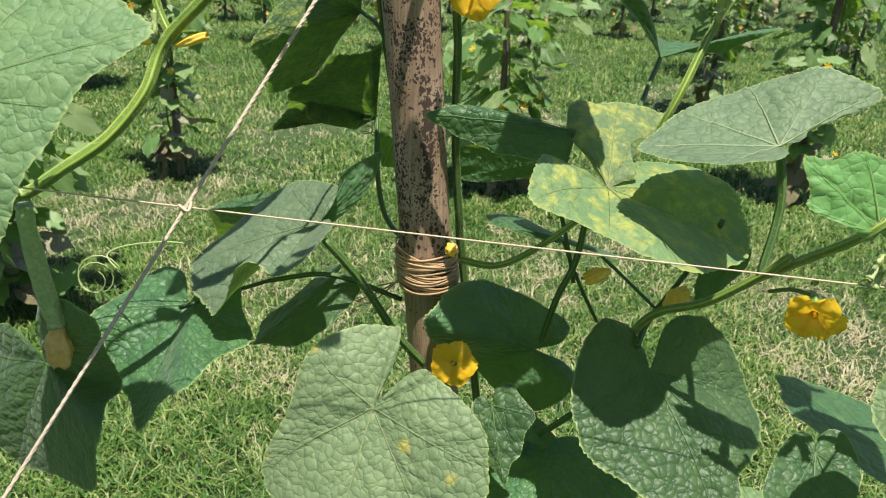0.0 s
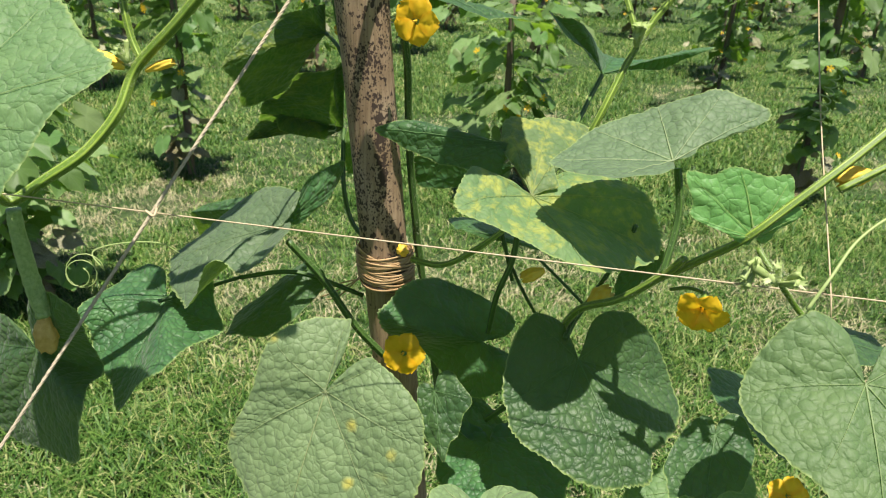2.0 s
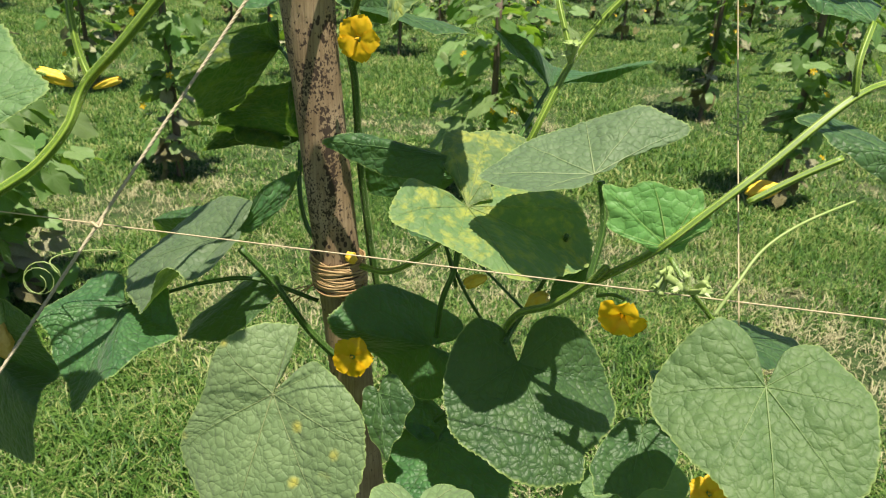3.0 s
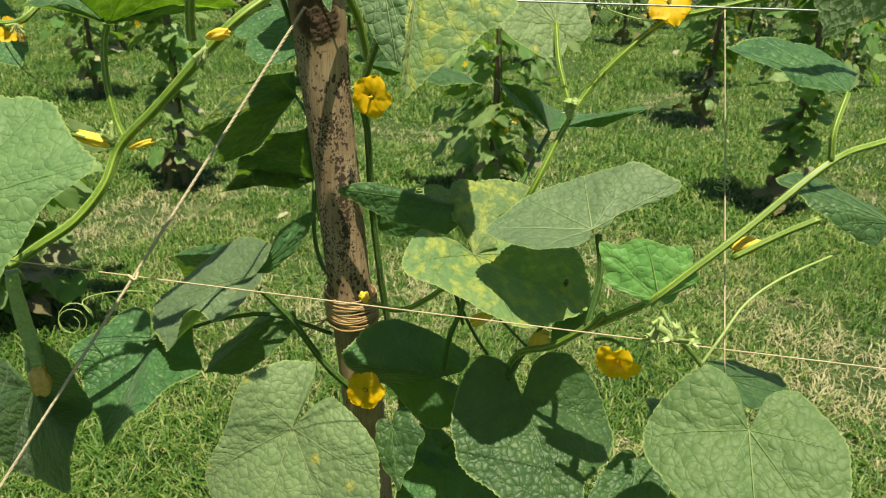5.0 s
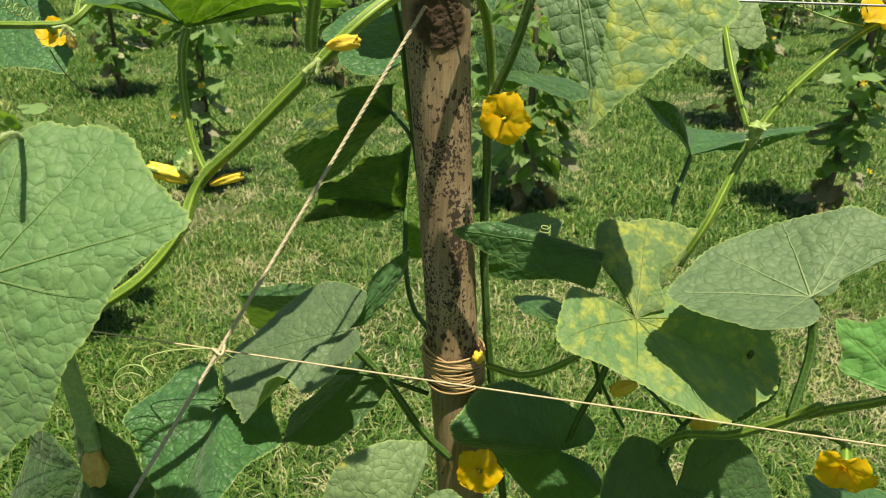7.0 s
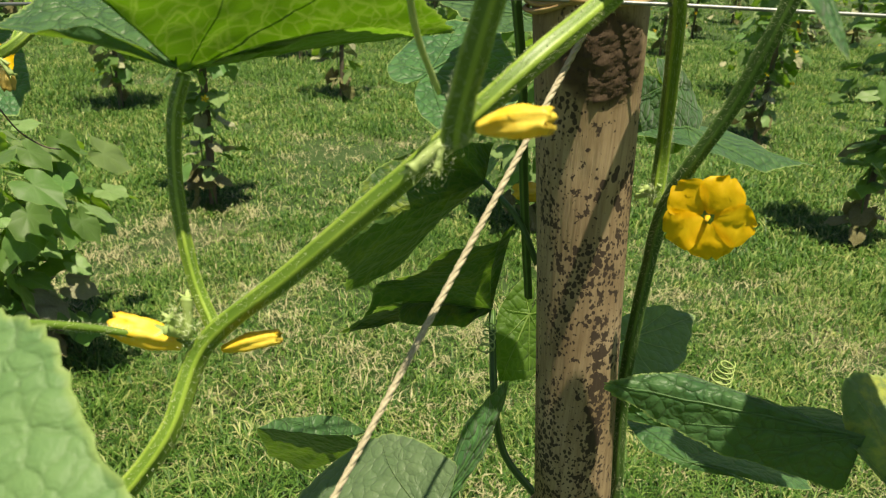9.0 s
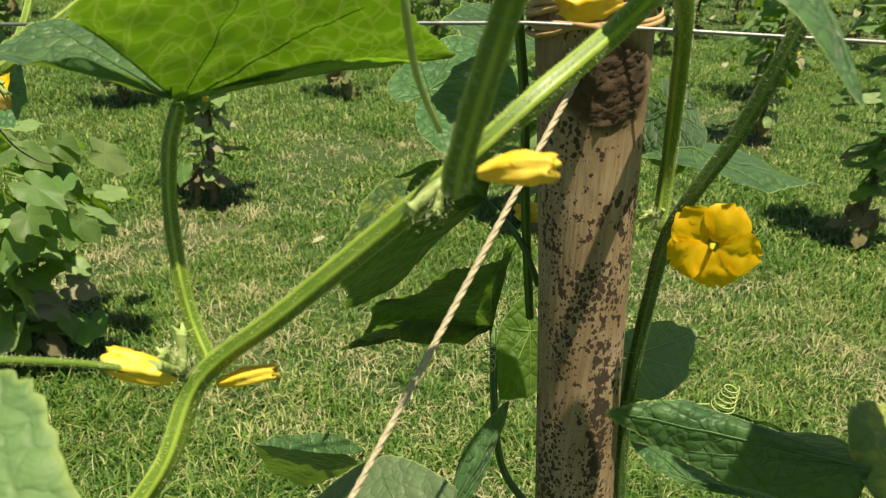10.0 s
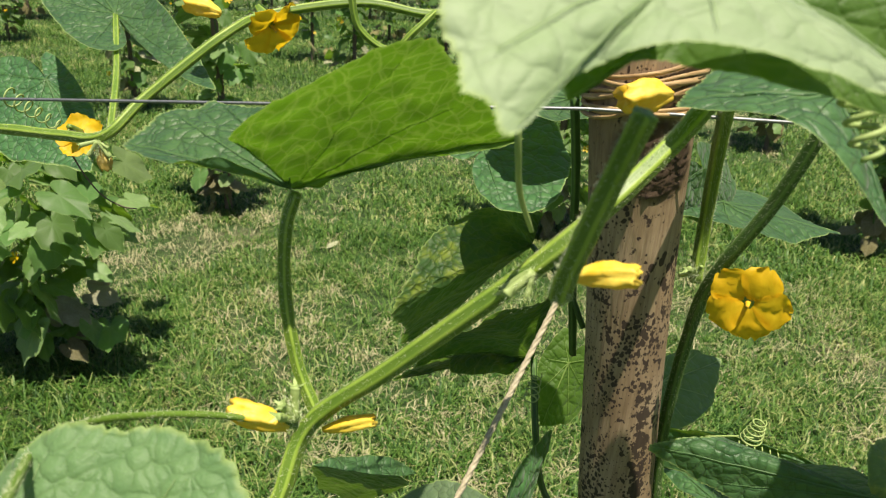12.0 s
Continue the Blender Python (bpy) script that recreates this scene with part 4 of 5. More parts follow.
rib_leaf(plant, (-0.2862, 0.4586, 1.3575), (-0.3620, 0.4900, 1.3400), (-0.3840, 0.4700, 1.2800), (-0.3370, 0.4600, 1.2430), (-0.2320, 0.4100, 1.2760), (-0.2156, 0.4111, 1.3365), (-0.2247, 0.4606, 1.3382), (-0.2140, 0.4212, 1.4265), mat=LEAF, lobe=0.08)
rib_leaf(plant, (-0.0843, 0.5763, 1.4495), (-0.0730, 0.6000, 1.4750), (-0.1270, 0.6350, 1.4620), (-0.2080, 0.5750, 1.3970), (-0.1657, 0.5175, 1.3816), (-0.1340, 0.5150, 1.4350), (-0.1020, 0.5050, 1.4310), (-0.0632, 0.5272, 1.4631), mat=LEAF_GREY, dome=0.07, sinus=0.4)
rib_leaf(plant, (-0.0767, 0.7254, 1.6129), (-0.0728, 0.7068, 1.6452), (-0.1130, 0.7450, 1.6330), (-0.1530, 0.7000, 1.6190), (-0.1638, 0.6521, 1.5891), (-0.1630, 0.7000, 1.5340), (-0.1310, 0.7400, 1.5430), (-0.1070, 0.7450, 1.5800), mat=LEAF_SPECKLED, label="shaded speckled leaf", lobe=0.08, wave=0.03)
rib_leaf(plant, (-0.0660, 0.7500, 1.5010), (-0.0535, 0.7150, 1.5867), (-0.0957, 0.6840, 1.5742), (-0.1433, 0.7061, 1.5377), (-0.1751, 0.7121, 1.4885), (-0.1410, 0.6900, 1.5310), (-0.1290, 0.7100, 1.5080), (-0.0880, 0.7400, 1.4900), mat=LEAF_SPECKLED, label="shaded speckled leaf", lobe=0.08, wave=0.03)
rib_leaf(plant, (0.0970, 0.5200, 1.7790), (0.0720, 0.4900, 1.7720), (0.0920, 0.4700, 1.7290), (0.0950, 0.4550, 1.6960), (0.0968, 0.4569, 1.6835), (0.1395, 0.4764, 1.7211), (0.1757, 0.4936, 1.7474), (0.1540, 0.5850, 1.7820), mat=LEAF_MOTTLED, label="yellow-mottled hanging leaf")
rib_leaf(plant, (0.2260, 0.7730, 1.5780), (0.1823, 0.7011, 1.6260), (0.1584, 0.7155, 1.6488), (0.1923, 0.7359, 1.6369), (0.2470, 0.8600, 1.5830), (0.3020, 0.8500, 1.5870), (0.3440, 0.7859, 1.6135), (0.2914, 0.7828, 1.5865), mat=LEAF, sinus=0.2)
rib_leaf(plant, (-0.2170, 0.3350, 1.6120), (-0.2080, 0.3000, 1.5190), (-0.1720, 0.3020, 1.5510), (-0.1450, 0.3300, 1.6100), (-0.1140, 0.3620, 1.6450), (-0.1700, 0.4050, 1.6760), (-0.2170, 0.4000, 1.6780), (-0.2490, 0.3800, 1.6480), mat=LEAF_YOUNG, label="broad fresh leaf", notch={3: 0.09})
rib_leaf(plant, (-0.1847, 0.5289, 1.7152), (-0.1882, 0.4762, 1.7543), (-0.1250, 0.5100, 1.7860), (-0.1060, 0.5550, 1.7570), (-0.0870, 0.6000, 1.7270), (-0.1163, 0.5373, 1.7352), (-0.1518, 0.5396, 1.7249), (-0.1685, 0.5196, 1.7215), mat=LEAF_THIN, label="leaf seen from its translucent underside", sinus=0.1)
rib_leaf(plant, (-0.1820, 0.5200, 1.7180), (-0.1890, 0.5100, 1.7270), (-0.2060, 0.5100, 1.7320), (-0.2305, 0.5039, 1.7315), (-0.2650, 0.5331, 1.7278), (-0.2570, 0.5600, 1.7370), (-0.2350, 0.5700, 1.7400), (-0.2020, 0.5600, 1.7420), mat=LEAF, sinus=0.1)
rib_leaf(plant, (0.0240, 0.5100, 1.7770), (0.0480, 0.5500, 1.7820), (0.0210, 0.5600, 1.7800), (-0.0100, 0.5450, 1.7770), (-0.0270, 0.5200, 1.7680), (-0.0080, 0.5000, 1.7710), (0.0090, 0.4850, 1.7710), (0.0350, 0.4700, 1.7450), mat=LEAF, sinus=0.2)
rib_leaf(plant, (-0.0500, 0.4000, 1.8250), (-0.0760, 0.4000, 1.8280), (-0.0970, 0.3780, 1.8190), (-0.0910, 0.3600, 1.8040), (-0.0820, 0.3550, 1.7960), (-0.0700, 0.3700, 1.8050), (-0.0460, 0.3800, 1.8090), (0.0010, 0.3900, 1.7990), mat=LEAF_SUNLIT, dome=0.03)
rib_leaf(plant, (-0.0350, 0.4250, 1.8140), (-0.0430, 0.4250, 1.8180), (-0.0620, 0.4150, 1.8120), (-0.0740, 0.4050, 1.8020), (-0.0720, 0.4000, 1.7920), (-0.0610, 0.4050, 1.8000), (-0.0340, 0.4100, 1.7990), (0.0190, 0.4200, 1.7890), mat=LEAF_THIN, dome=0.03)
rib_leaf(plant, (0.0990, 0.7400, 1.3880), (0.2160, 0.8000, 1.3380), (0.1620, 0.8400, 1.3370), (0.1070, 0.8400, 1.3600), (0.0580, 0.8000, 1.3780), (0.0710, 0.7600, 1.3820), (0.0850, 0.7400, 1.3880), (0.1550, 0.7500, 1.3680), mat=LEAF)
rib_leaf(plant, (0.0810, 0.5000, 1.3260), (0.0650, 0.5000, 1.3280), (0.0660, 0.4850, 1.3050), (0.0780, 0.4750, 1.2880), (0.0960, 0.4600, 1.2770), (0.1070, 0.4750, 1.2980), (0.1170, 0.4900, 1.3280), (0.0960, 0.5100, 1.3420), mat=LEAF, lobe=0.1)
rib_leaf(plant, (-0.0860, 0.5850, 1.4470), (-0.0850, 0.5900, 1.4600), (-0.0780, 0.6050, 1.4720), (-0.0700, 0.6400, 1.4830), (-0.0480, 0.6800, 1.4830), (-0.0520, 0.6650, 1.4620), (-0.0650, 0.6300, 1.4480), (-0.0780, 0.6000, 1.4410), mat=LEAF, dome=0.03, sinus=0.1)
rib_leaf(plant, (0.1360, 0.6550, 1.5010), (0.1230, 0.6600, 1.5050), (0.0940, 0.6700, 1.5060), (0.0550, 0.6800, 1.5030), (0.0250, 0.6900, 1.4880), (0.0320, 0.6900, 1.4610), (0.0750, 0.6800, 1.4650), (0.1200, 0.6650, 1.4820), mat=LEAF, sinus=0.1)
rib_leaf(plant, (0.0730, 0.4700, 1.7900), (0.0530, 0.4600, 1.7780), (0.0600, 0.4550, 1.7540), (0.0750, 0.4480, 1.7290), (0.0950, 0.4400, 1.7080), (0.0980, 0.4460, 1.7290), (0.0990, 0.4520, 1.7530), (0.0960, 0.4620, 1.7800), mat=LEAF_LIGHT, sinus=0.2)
stem(plant, [(-0.0803, 0.5750, 1.4334), (-0.0502, 0.5900, 1.3854), (-0.0186, 0.6000, 1.3265), (0.0089, 0.6150, 1.2828)], 0.0034, 0.0038, name="petiole", mat=STEM_DARK, hairs=2000)
stem(plant, [(-0.1444, 0.6000, 1.3732), (-0.0992, 0.6100, 1.3798), (-0.0678, 0.6200, 1.3713), (-0.0195, 0.6400, 1.3427)], 0.0024, name="petiole", mat=STEM_DARK)
stem(plant, [(-0.2126, 0.5500, 1.3642), (-0.1799, 0.5800, 1.3661), (-0.1444, 0.6000, 1.3732)], 0.002, name="petiole", mat=STEM_DARK)
stem(plant, [(0.0414, 0.6000, 1.4126), (0.0758, 0.5800, 1.4196), (0.1085, 0.5650, 1.4462), (0.1466, 0.5600, 1.4855), (0.1563, 0.5500, 1.5098)], 0.003, 0.0024, name="petiole", hairs=2000)
stem(plant, [(0.1479, 0.5700, 1.4816), (0.1438, 0.5700, 1.4362), (0.1315, 0.5750, 1.3930), (0.1251, 0.6000, 1.3350)], 0.0028, name="petiole", mat=STEM_DARK)
stem(plant, [(0.1244, 0.5800, 1.4835), (0.1364, 0.5800, 1.4418), (0.1451, 0.5800, 1.4090)], 0.002, name="petiole", mat=STEM_DARK)
stem(plant, [(-0.0660, 0.7500, 1.5010), (-0.0574, 0.7100, 1.4491), (-0.0464, 0.7000, 1.4070), (-0.0198, 0.6800, 1.3876)], 0.0026, name="petiole", mat=STEM_DARK)
stem(plant, [(-0.0767, 0.7254, 1.6129), (-0.0519, 0.6800, 1.6071), (-0.0369, 0.6700, 1.5812)], 0.002, name="petiole", mat=STEM_DARK)
stem(plant, [(-0.0619, 0.6400, 1.7420), (-0.0553, 0.6600, 1.6946), (-0.0496, 0.6750, 1.6310), (-0.0398, 0.6900, 1.5473)], 0.0026, mat=STEM_DARK)
stem(plant, [(0.1307, 0.5700, 1.2434), (0.1565, 0.5600, 1.2783), (0.1787, 0.5550, 1.3074)], 0.003, name="petiole", mat=STEM_DARK)


# ---- the vine that leaves the pole ----
vine = thing("cucumber_plant", (0.2, 0.56, 0.0), "cucumber side vine with a hairy growing tip and pale leaves", "plant")
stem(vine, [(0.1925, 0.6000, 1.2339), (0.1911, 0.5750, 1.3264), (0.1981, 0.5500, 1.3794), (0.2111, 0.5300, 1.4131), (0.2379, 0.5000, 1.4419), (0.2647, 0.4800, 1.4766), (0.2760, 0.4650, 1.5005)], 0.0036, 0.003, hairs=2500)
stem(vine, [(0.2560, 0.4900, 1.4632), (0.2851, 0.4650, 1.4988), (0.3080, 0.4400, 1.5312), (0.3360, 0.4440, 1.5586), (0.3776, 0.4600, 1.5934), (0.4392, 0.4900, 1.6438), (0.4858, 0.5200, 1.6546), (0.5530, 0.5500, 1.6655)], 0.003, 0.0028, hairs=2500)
stem(vine, [(0.2659, 0.5000, 1.5617), (0.2723, 0.4950, 1.5239), (0.2647, 0.4800, 1.4766)], 0.003, name="petiole", mat=STEM_DARK, hairs=2000)
stem(vine, [(0.3470, 0.4000, 1.4995), (0.3605, 0.4100, 1.5202), (0.3807, 0.4300, 1.5420), (0.4116, 0.4500, 1.5578), (0.4634, 0.4800, 1.5714)], 0.0012, 0.0009, name="tendril", mat=TENDRIL)
stem(vine, [(0.3817, 0.3690, 1.4622), (0.3874, 0.4000, 1.4530), (0.3570, 0.4300, 1.4799), (0.3311, 0.4200, 1.5104), (0.3172, 0.4350, 1.5269)], 0.0022, name="petiole", hairs=3000)
stem(vine, [(0.4405, 0.4900, 1.6473), (0.4390, 0.4950, 1.6700), (0.4520, 0.5200, 1.6950)], 0.0024, name="petiole", hairs=2000)
stem(vine, [(0.3719, 0.4600, 1.5671), (0.4048, 0.4650, 1.5876), (0.4345, 0.4670, 1.6046)], 0.0026, name="petiole", hairs=1500)
stem(vine, [(0.1955, 0.6000, 1.5334), (0.2119, 0.6000, 1.5756), (0.2383, 0.6300, 1.6313), (0.2684, 0.6500, 1.6751), (0.3194, 0.6670, 1.7229), (0.3590, 0.6600, 1.7384), (0.4144, 0.6600, 1.7540), (0.4636, 0.6600, 1.7657), (0.5226, 0.6600, 1.7737)], 0.0032, 0.0026, hairs=2500)
stem(vine, [(0.1870, 0.6300, 1.5300), (0.2010, 0.7000, 1.5450), (0.2260, 0.7730, 1.5780)], 0.0024, name="petiole", mat=STEM_DARK)
stem(vine, [(0.2370, 0.6350, 1.6446), (0.2236, 0.6600, 1.6818), (0.2185, 0.7000, 1.7142)], 0.0026, name="petiole", hairs=1500)
rib_leaf(vine, (0.3829, 0.3688, 1.4640), (0.3460, 0.4000, 1.4960), (0.3070, 0.3706, 1.4449), (0.3430, 0.3100, 1.4250), (0.3800, 0.2850, 1.4030), (0.4270, 0.3000, 1.4240), (0.4478, 0.3472, 1.4677), (0.4280, 0.3900, 1.4830), mat=LEAF_YOUNG, dome=0.06, lobe=-0.02)
rib_leaf(vine, (0.4520, 0.5200, 1.6950), (0.4770, 0.5700, 1.7030), (0.4320, 0.5800, 1.7240), (0.3820, 0.5600, 1.7290), (0.3530, 0.5300, 1.7240), (0.3780, 0.5100, 1.7160), (0.4080, 0.5050, 1.7030), (0.4350, 0.5100, 1.6970), mat=LEAF)
rib_leaf(vine, (0.4960, 0.4800, 1.6000), (0.5040, 0.5300, 1.5940), (0.4660, 0.5400, 1.6090), (0.4350, 0.5300, 1.6230), (0.4070, 0.5000, 1.6240), (0.4260, 0.4750, 1.6140), (0.4500, 0.4700, 1.5980), (0.4830, 0.4700, 1.5820), mat=LEAF)
rib_leaf(vine, (0.3150, 0.4400, 1.5330), (0.2950, 0.4350, 1.5360), (0.2690, 0.4400, 1.5460), (0.2610, 0.4500, 1.5760), (0.2980, 0.4550, 1.5800), (0.3350, 0.4550, 1.5760), (0.3450, 0.4450, 1.5520), (0.3330, 0.4500, 1.5360), mat=LEAF_FRESH, lobe=0.12)
leaf(vine, (0.3950, 0.4700, 1.4431), (0.4703, 0.5000, 1.4126), (0.4513, 0.5400, 1.4123), (0.4086, 0.4400, 1.4350), reach=0.3, lobe=0.2)
leaf(vine, (0.4758, 0.6000, 1.2410), (0.3702, 0.6500, 1.2830), (0.4799, 0.7200, 1.2257), (0.3831, 0.5700, 1.2782), reach=0.4, lobe=0.2)
leaf(vine, (0.4335, 0.5100, 1.8035), (0.4174, 0.5100, 1.7397), (0.3994, 0.4900, 1.7797), (0.5000, 0.5600, 1.7643), mat=LEAF_PALE, reach=0.4, lobe=0.3)
leaf(vine, (0.3250, 0.4500, 1.3481), (0.3131, 0.4000, 1.3171), (0.2804, 0.4200, 1.3366), (0.3579, 0.4400, 1.3395), lobe=0.6)
leaf(vine, (0.1327, 0.4200, 1.2600), (0.1465, 0.3400, 1.2754), (0.0887, 0.4000, 1.2794), (0.1864, 0.4100, 1.2848), mat=LEAF_PALE, lobe=0.2)
leaf(vine, (0.3315, 0.5000, 1.2421), (0.3233, 0.4500, 1.2180), (0.2728, 0.5000, 1.2259), (0.3923, 0.5000, 1.2512), mat=LEAF_YOUNG, lobe=0.2)
flower(plant, (0.0406, 0.6000, 1.6483), (-0.25, -0.9, 0.05), 0.044, stalk=(0.0251, 0.6450, 1.6122), petals=5)
flower(plant, (0.0434, 0.5450, 1.3347), (-0.1, -0.9, 0.3), 0.044, stalk=(0.0390, 0.6400, 1.2766))
closed_flower(plant, (0.0341, 0.6000, 1.4178), (0.0327, 0.5850, 1.4311), 0.012)
closed_flower(plant, (-0.1769, 0.4900, 1.6147), (-0.2022, 0.4850, 1.6252), 0.012)
closed_flower(plant, (-0.1626, 0.4950, 1.6119), (-0.1383, 0.4950, 1.6210), 0.007)
closed_flower(plant, (-0.0618, 0.4580, 1.7211), (-0.0417, 0.4520, 1.7265), 0.009)
closed_flower(plant, (-0.0175, 0.6020, 1.7546), (-0.0420, 0.5900, 1.7537), 0.016)
closed_flower(plant, (-0.0364, 0.6900, 1.6206), (-0.0540, 0.6800, 1.6247), 0.012)
flower(vine, (0.2900, 0.4400, 1.4725), (-0.25, -0.88, -0.3), 0.040, stalk=(0.2734, 0.4800, 1.4653), cup=1.4)
flower(vine, (0.3220, 0.6570, 1.7459), (0.2, -0.7, 0.5), 0.05, stalk=(0.3162, 0.6670, 1.7254))
closed_flower(vine, (0.3965, 0.4680, 1.5787), (0.3737, 0.4700, 1.5703), 0.014)
closed_flower(vine, (0.2176, 0.5400, 1.4124), (0.2357, 0.5400, 1.4276), 0.018)
closed_flower(vine, (0.1758, 0.5800, 1.4232), (0.1547, 0.5800, 1.4127), 0.013)
flower(vine, (0.3825, 0.4200, 1.3167), (0, -0.6, 0.6), 0.034)
bud_cluster(plant, (-0.1740, 0.4900, 1.6192), 0.022, 1, (-0.2, -0.2, 1))
bud_cluster(plant, (-0.0751, 0.4850, 1.7079), 0.022, 2, (-0.3, -0.2, -1))
bud_cluster(vine, (0.3315, 0.4200, 1.5077), 0.034, 3, (-0.3, -0.3, 0.6))
bud_cluster(vine, (0.3172, 0.4300, 1.5217), 0.036, 4, (0, -0.3, -1))
bud_cluster(vine, (0.2375, 0.6220, 1.6346), 0.034, 5, (0.1, -0.4, 1))
bud_cluster(plant, (0.0212, 0.6400, 1.6439), 0.016, 6, (-0.6, -0.4, 0.3))
curl(plant, (-0.2457, 0.5200, 1.4114), (0.2, -1, 0.2), 0.018, 2.2, 0.02, 0.0006)
stem(plant, [(-0.2457, 0.5200, 1.4114), (-0.2617, 0.5300, 1.4242), (-0.2402, 0.5400, 1.4312), (-0.2038, 0.5500, 1.4310), (-0.1888, 0.5600, 1.4166)], 0.0007, 0.0006, name="tendril", mat=TENDRIL)
curl(plant, (0.0882, 0.6600, 1.5169), (0.1, -0.2, 1), 0.007, 5, 0.02, 0.0007)
stem(plant, [(0.0555, 0.6650, 1.5094), (0.0744, 0.6600, 1.5169), (0.0882, 0.6600, 1.5169)], 0.0007, 0.0006, name="tendril", mat=TENDRIL)
curl(plant, (-0.0605, 0.7000, 1.4963), (0.1, -0.2, 1), 0.006, 4, 0.03, 0.0006)
curl(vine, (0.3800, 0.5450, 1.5954), (0.1, -0.2, 1), 0.006, 6, 0.04, 0.0006)
curl(vine, (0.2525, 0.6350, 1.7424), (1, -0.1, 0), 0.004, 8, 0.05, 0.0008)
stem(plant, [(0.3162, 0.6670, 1.7254), (0.2882, 0.6500, 1.7307), (0.2528, 0.6360, 1.7412)], 0.0008, 0.0007, name="tendril", mat=TENDRIL)
stem(plant, [(-0.5631, 0.7000, 1.6711), (-0.4443, 0.6700, 1.6835), (-0.3835, 0.6500, 1.6895), (-0.3442, 0.6360, 1.6967), (-0.3269, 0.6600, 1.7174), (-0.2892, 0.7000, 1.7527), (-0.2692, 0.7300, 1.7631), (-0.2110, 0.7500, 1.7721), (-0.1648, 0.7600, 1.7663), (-0.1333, 0.7600, 1.7739)], 0.0034, 0.0028, hairs=2500)
stem(plant, [(-0.2162, 0.7400, 1.7818), (-0.2104, 0.7400, 1.7563), (-0.1894, 0.7450, 1.7418), (-0.1726, 0.7500, 1.7556), (-0.1608, 0.7600, 1.7677)], 0.0024, name="tendril", hairs=1500)
stem(plant, [(-0.3430, 0.6400, 1.6964), (-0.3839, 0.7200, 1.7163), (-0.4283, 0.8000, 1.7444)], 0.0026, name="petiole", hairs=1500)
leaf(plant, (-0.4281, 0.8000, 1.7458), (-0.5466, 0.9200, 1.7998), (-0.4928, 0.8000, 1.7571), (-0.3486, 0.7600, 1.7367), reach=(0.1, -0.1), lobe=0.3, base=(1, 1.3))
closed_flower(plant, (-0.3014, 0.7200, 1.7622), (-0.3251, 0.7200, 1.7681), 0.013)
flower(plant, (-0.2716, 0.7350, 1.7549), (0.6, -0.4, -0.5), 0.045, cup=0.9)
flower(plant, (-0.4008, 0.6900, 1.6780), (-0.1, 0.6, -0.5), 0.034, cup=0.6, label="yellow flower half hidden by its stem")
closed_flower(plant, (-0.3468, 0.6350, 1.6888), (-0.3460, 0.6350, 1.6749), 0.009, WITHERED, label="withered brown flower", name="withered_flower")
bud_cluster(plant, (-0.3470, 0.6320, 1.6940), 0.016, 8, (0, -0.2, -1))
curl(plant, (-0.4362, 0.6800, 1.7064), (1, -0.2, -0.4), 0.006, 6, 0.05, 0.0007)
stem(plant, [(-0.4154, 0.7000, 1.6583), (-0.4117, 0.7050, 1.6418), (-0.4039, 0.7100, 1.6251), (-0.3955, 0.7200, 1.6130), (-0.3862, 0.7250, 1.6098)], 0.0006, 0.0005, name="tendril", mat=FAR_POST, label="dried black tendril")
leaf(plant, (-0.5384, 0.8500, 1.6753), (-0.4627, 0.7800, 1.6167), (-0.5704, 0.8000, 1.6288), (-0.4727, 0.8200, 1.6384), reach=(0.3, 0.4), lobe=0.3)
leaf(plant, (-0.1169, 0.7200, 1.6848), (-0.0800, 0.7800, 1.7075), (-0.1222, 0.7800, 1.7053), (-0.0584, 0.7000, 1.6726), reach=0.3, lobe=0.3)
leaf(plant, (-0.0614, 0.7200, 1.7233), (-0.1077, 0.7000, 1.7313), (-0.0929, 0.7500, 1.7361), (-0.0850, 0.6800, 1.7215), reach=0.4, lobe=0.3)
curl(plant, (0.0107, 0.4500, 1.7925), (0.25, -0.3, -1), 0.006, 3.5, 0.02, 0.0011)
curl(plant, (0.0820, 0.6800, 1.4982), (1, -0.3, 0.1), 0.005, 6, 0.03, 0.0007)
scrap = thing("fallen_leaf", (-1.265, 4.0, ground_height(-1.265, 4.0) + 0.03), "pale dry leaf lying in the turf", "leaf")
part("blade", leaf_mesh((0, 0, 0.01), (0.05, 0.02, 0.03), (0.01, 0.035, 0.02), (0.02, -0.03, 0.015), mat=PALE_DRY, rings=6, spokes=40), scrap)
stem(plant, [(0.1990, 0.5300, 1.3784), (0.2068, 0.5500, 1.3859), (0.2164, 0.5600, 1.3994)], 0.0026, name="petiole", mat=STEM_DARK, hairs=1500)
stem(plant, [(0.2164, 0.5600, 1.3994), (0.2305, 0.5500, 1.4371), (0.2427, 0.5400, 1.4745), (0.2464, 0.5300, 1.4982)], 0.0022, name="petiole", mat=STEM_DARK, hairs=1500)
stem(plant, [(0.2164, 0.5600, 1.3994), (0.1933, 0.5700, 1.4170), (0.1671, 0.5850, 1.4347)], 0.0015, name="petiole", mat=STEM_DARK)
stem(plant, [(0.1739, 0.6000, 1.3597), (0.1567, 0.5900, 1.3933), (0.1431, 0.5900, 1.4206), (0.1329, 0.5900, 1.4444)], 0.0018, name="petiole", mat=STEM_DARK)
leaf(plant, (0.2670, 0.5400, 1.4673), (0.2370, 0.5300, 1.4260), (0.2456, 0.5500, 1.4502), (0.2597, 0.5300, 1.4417), reach=0.4, lobe=0.2, base=(0.4, 0.4))


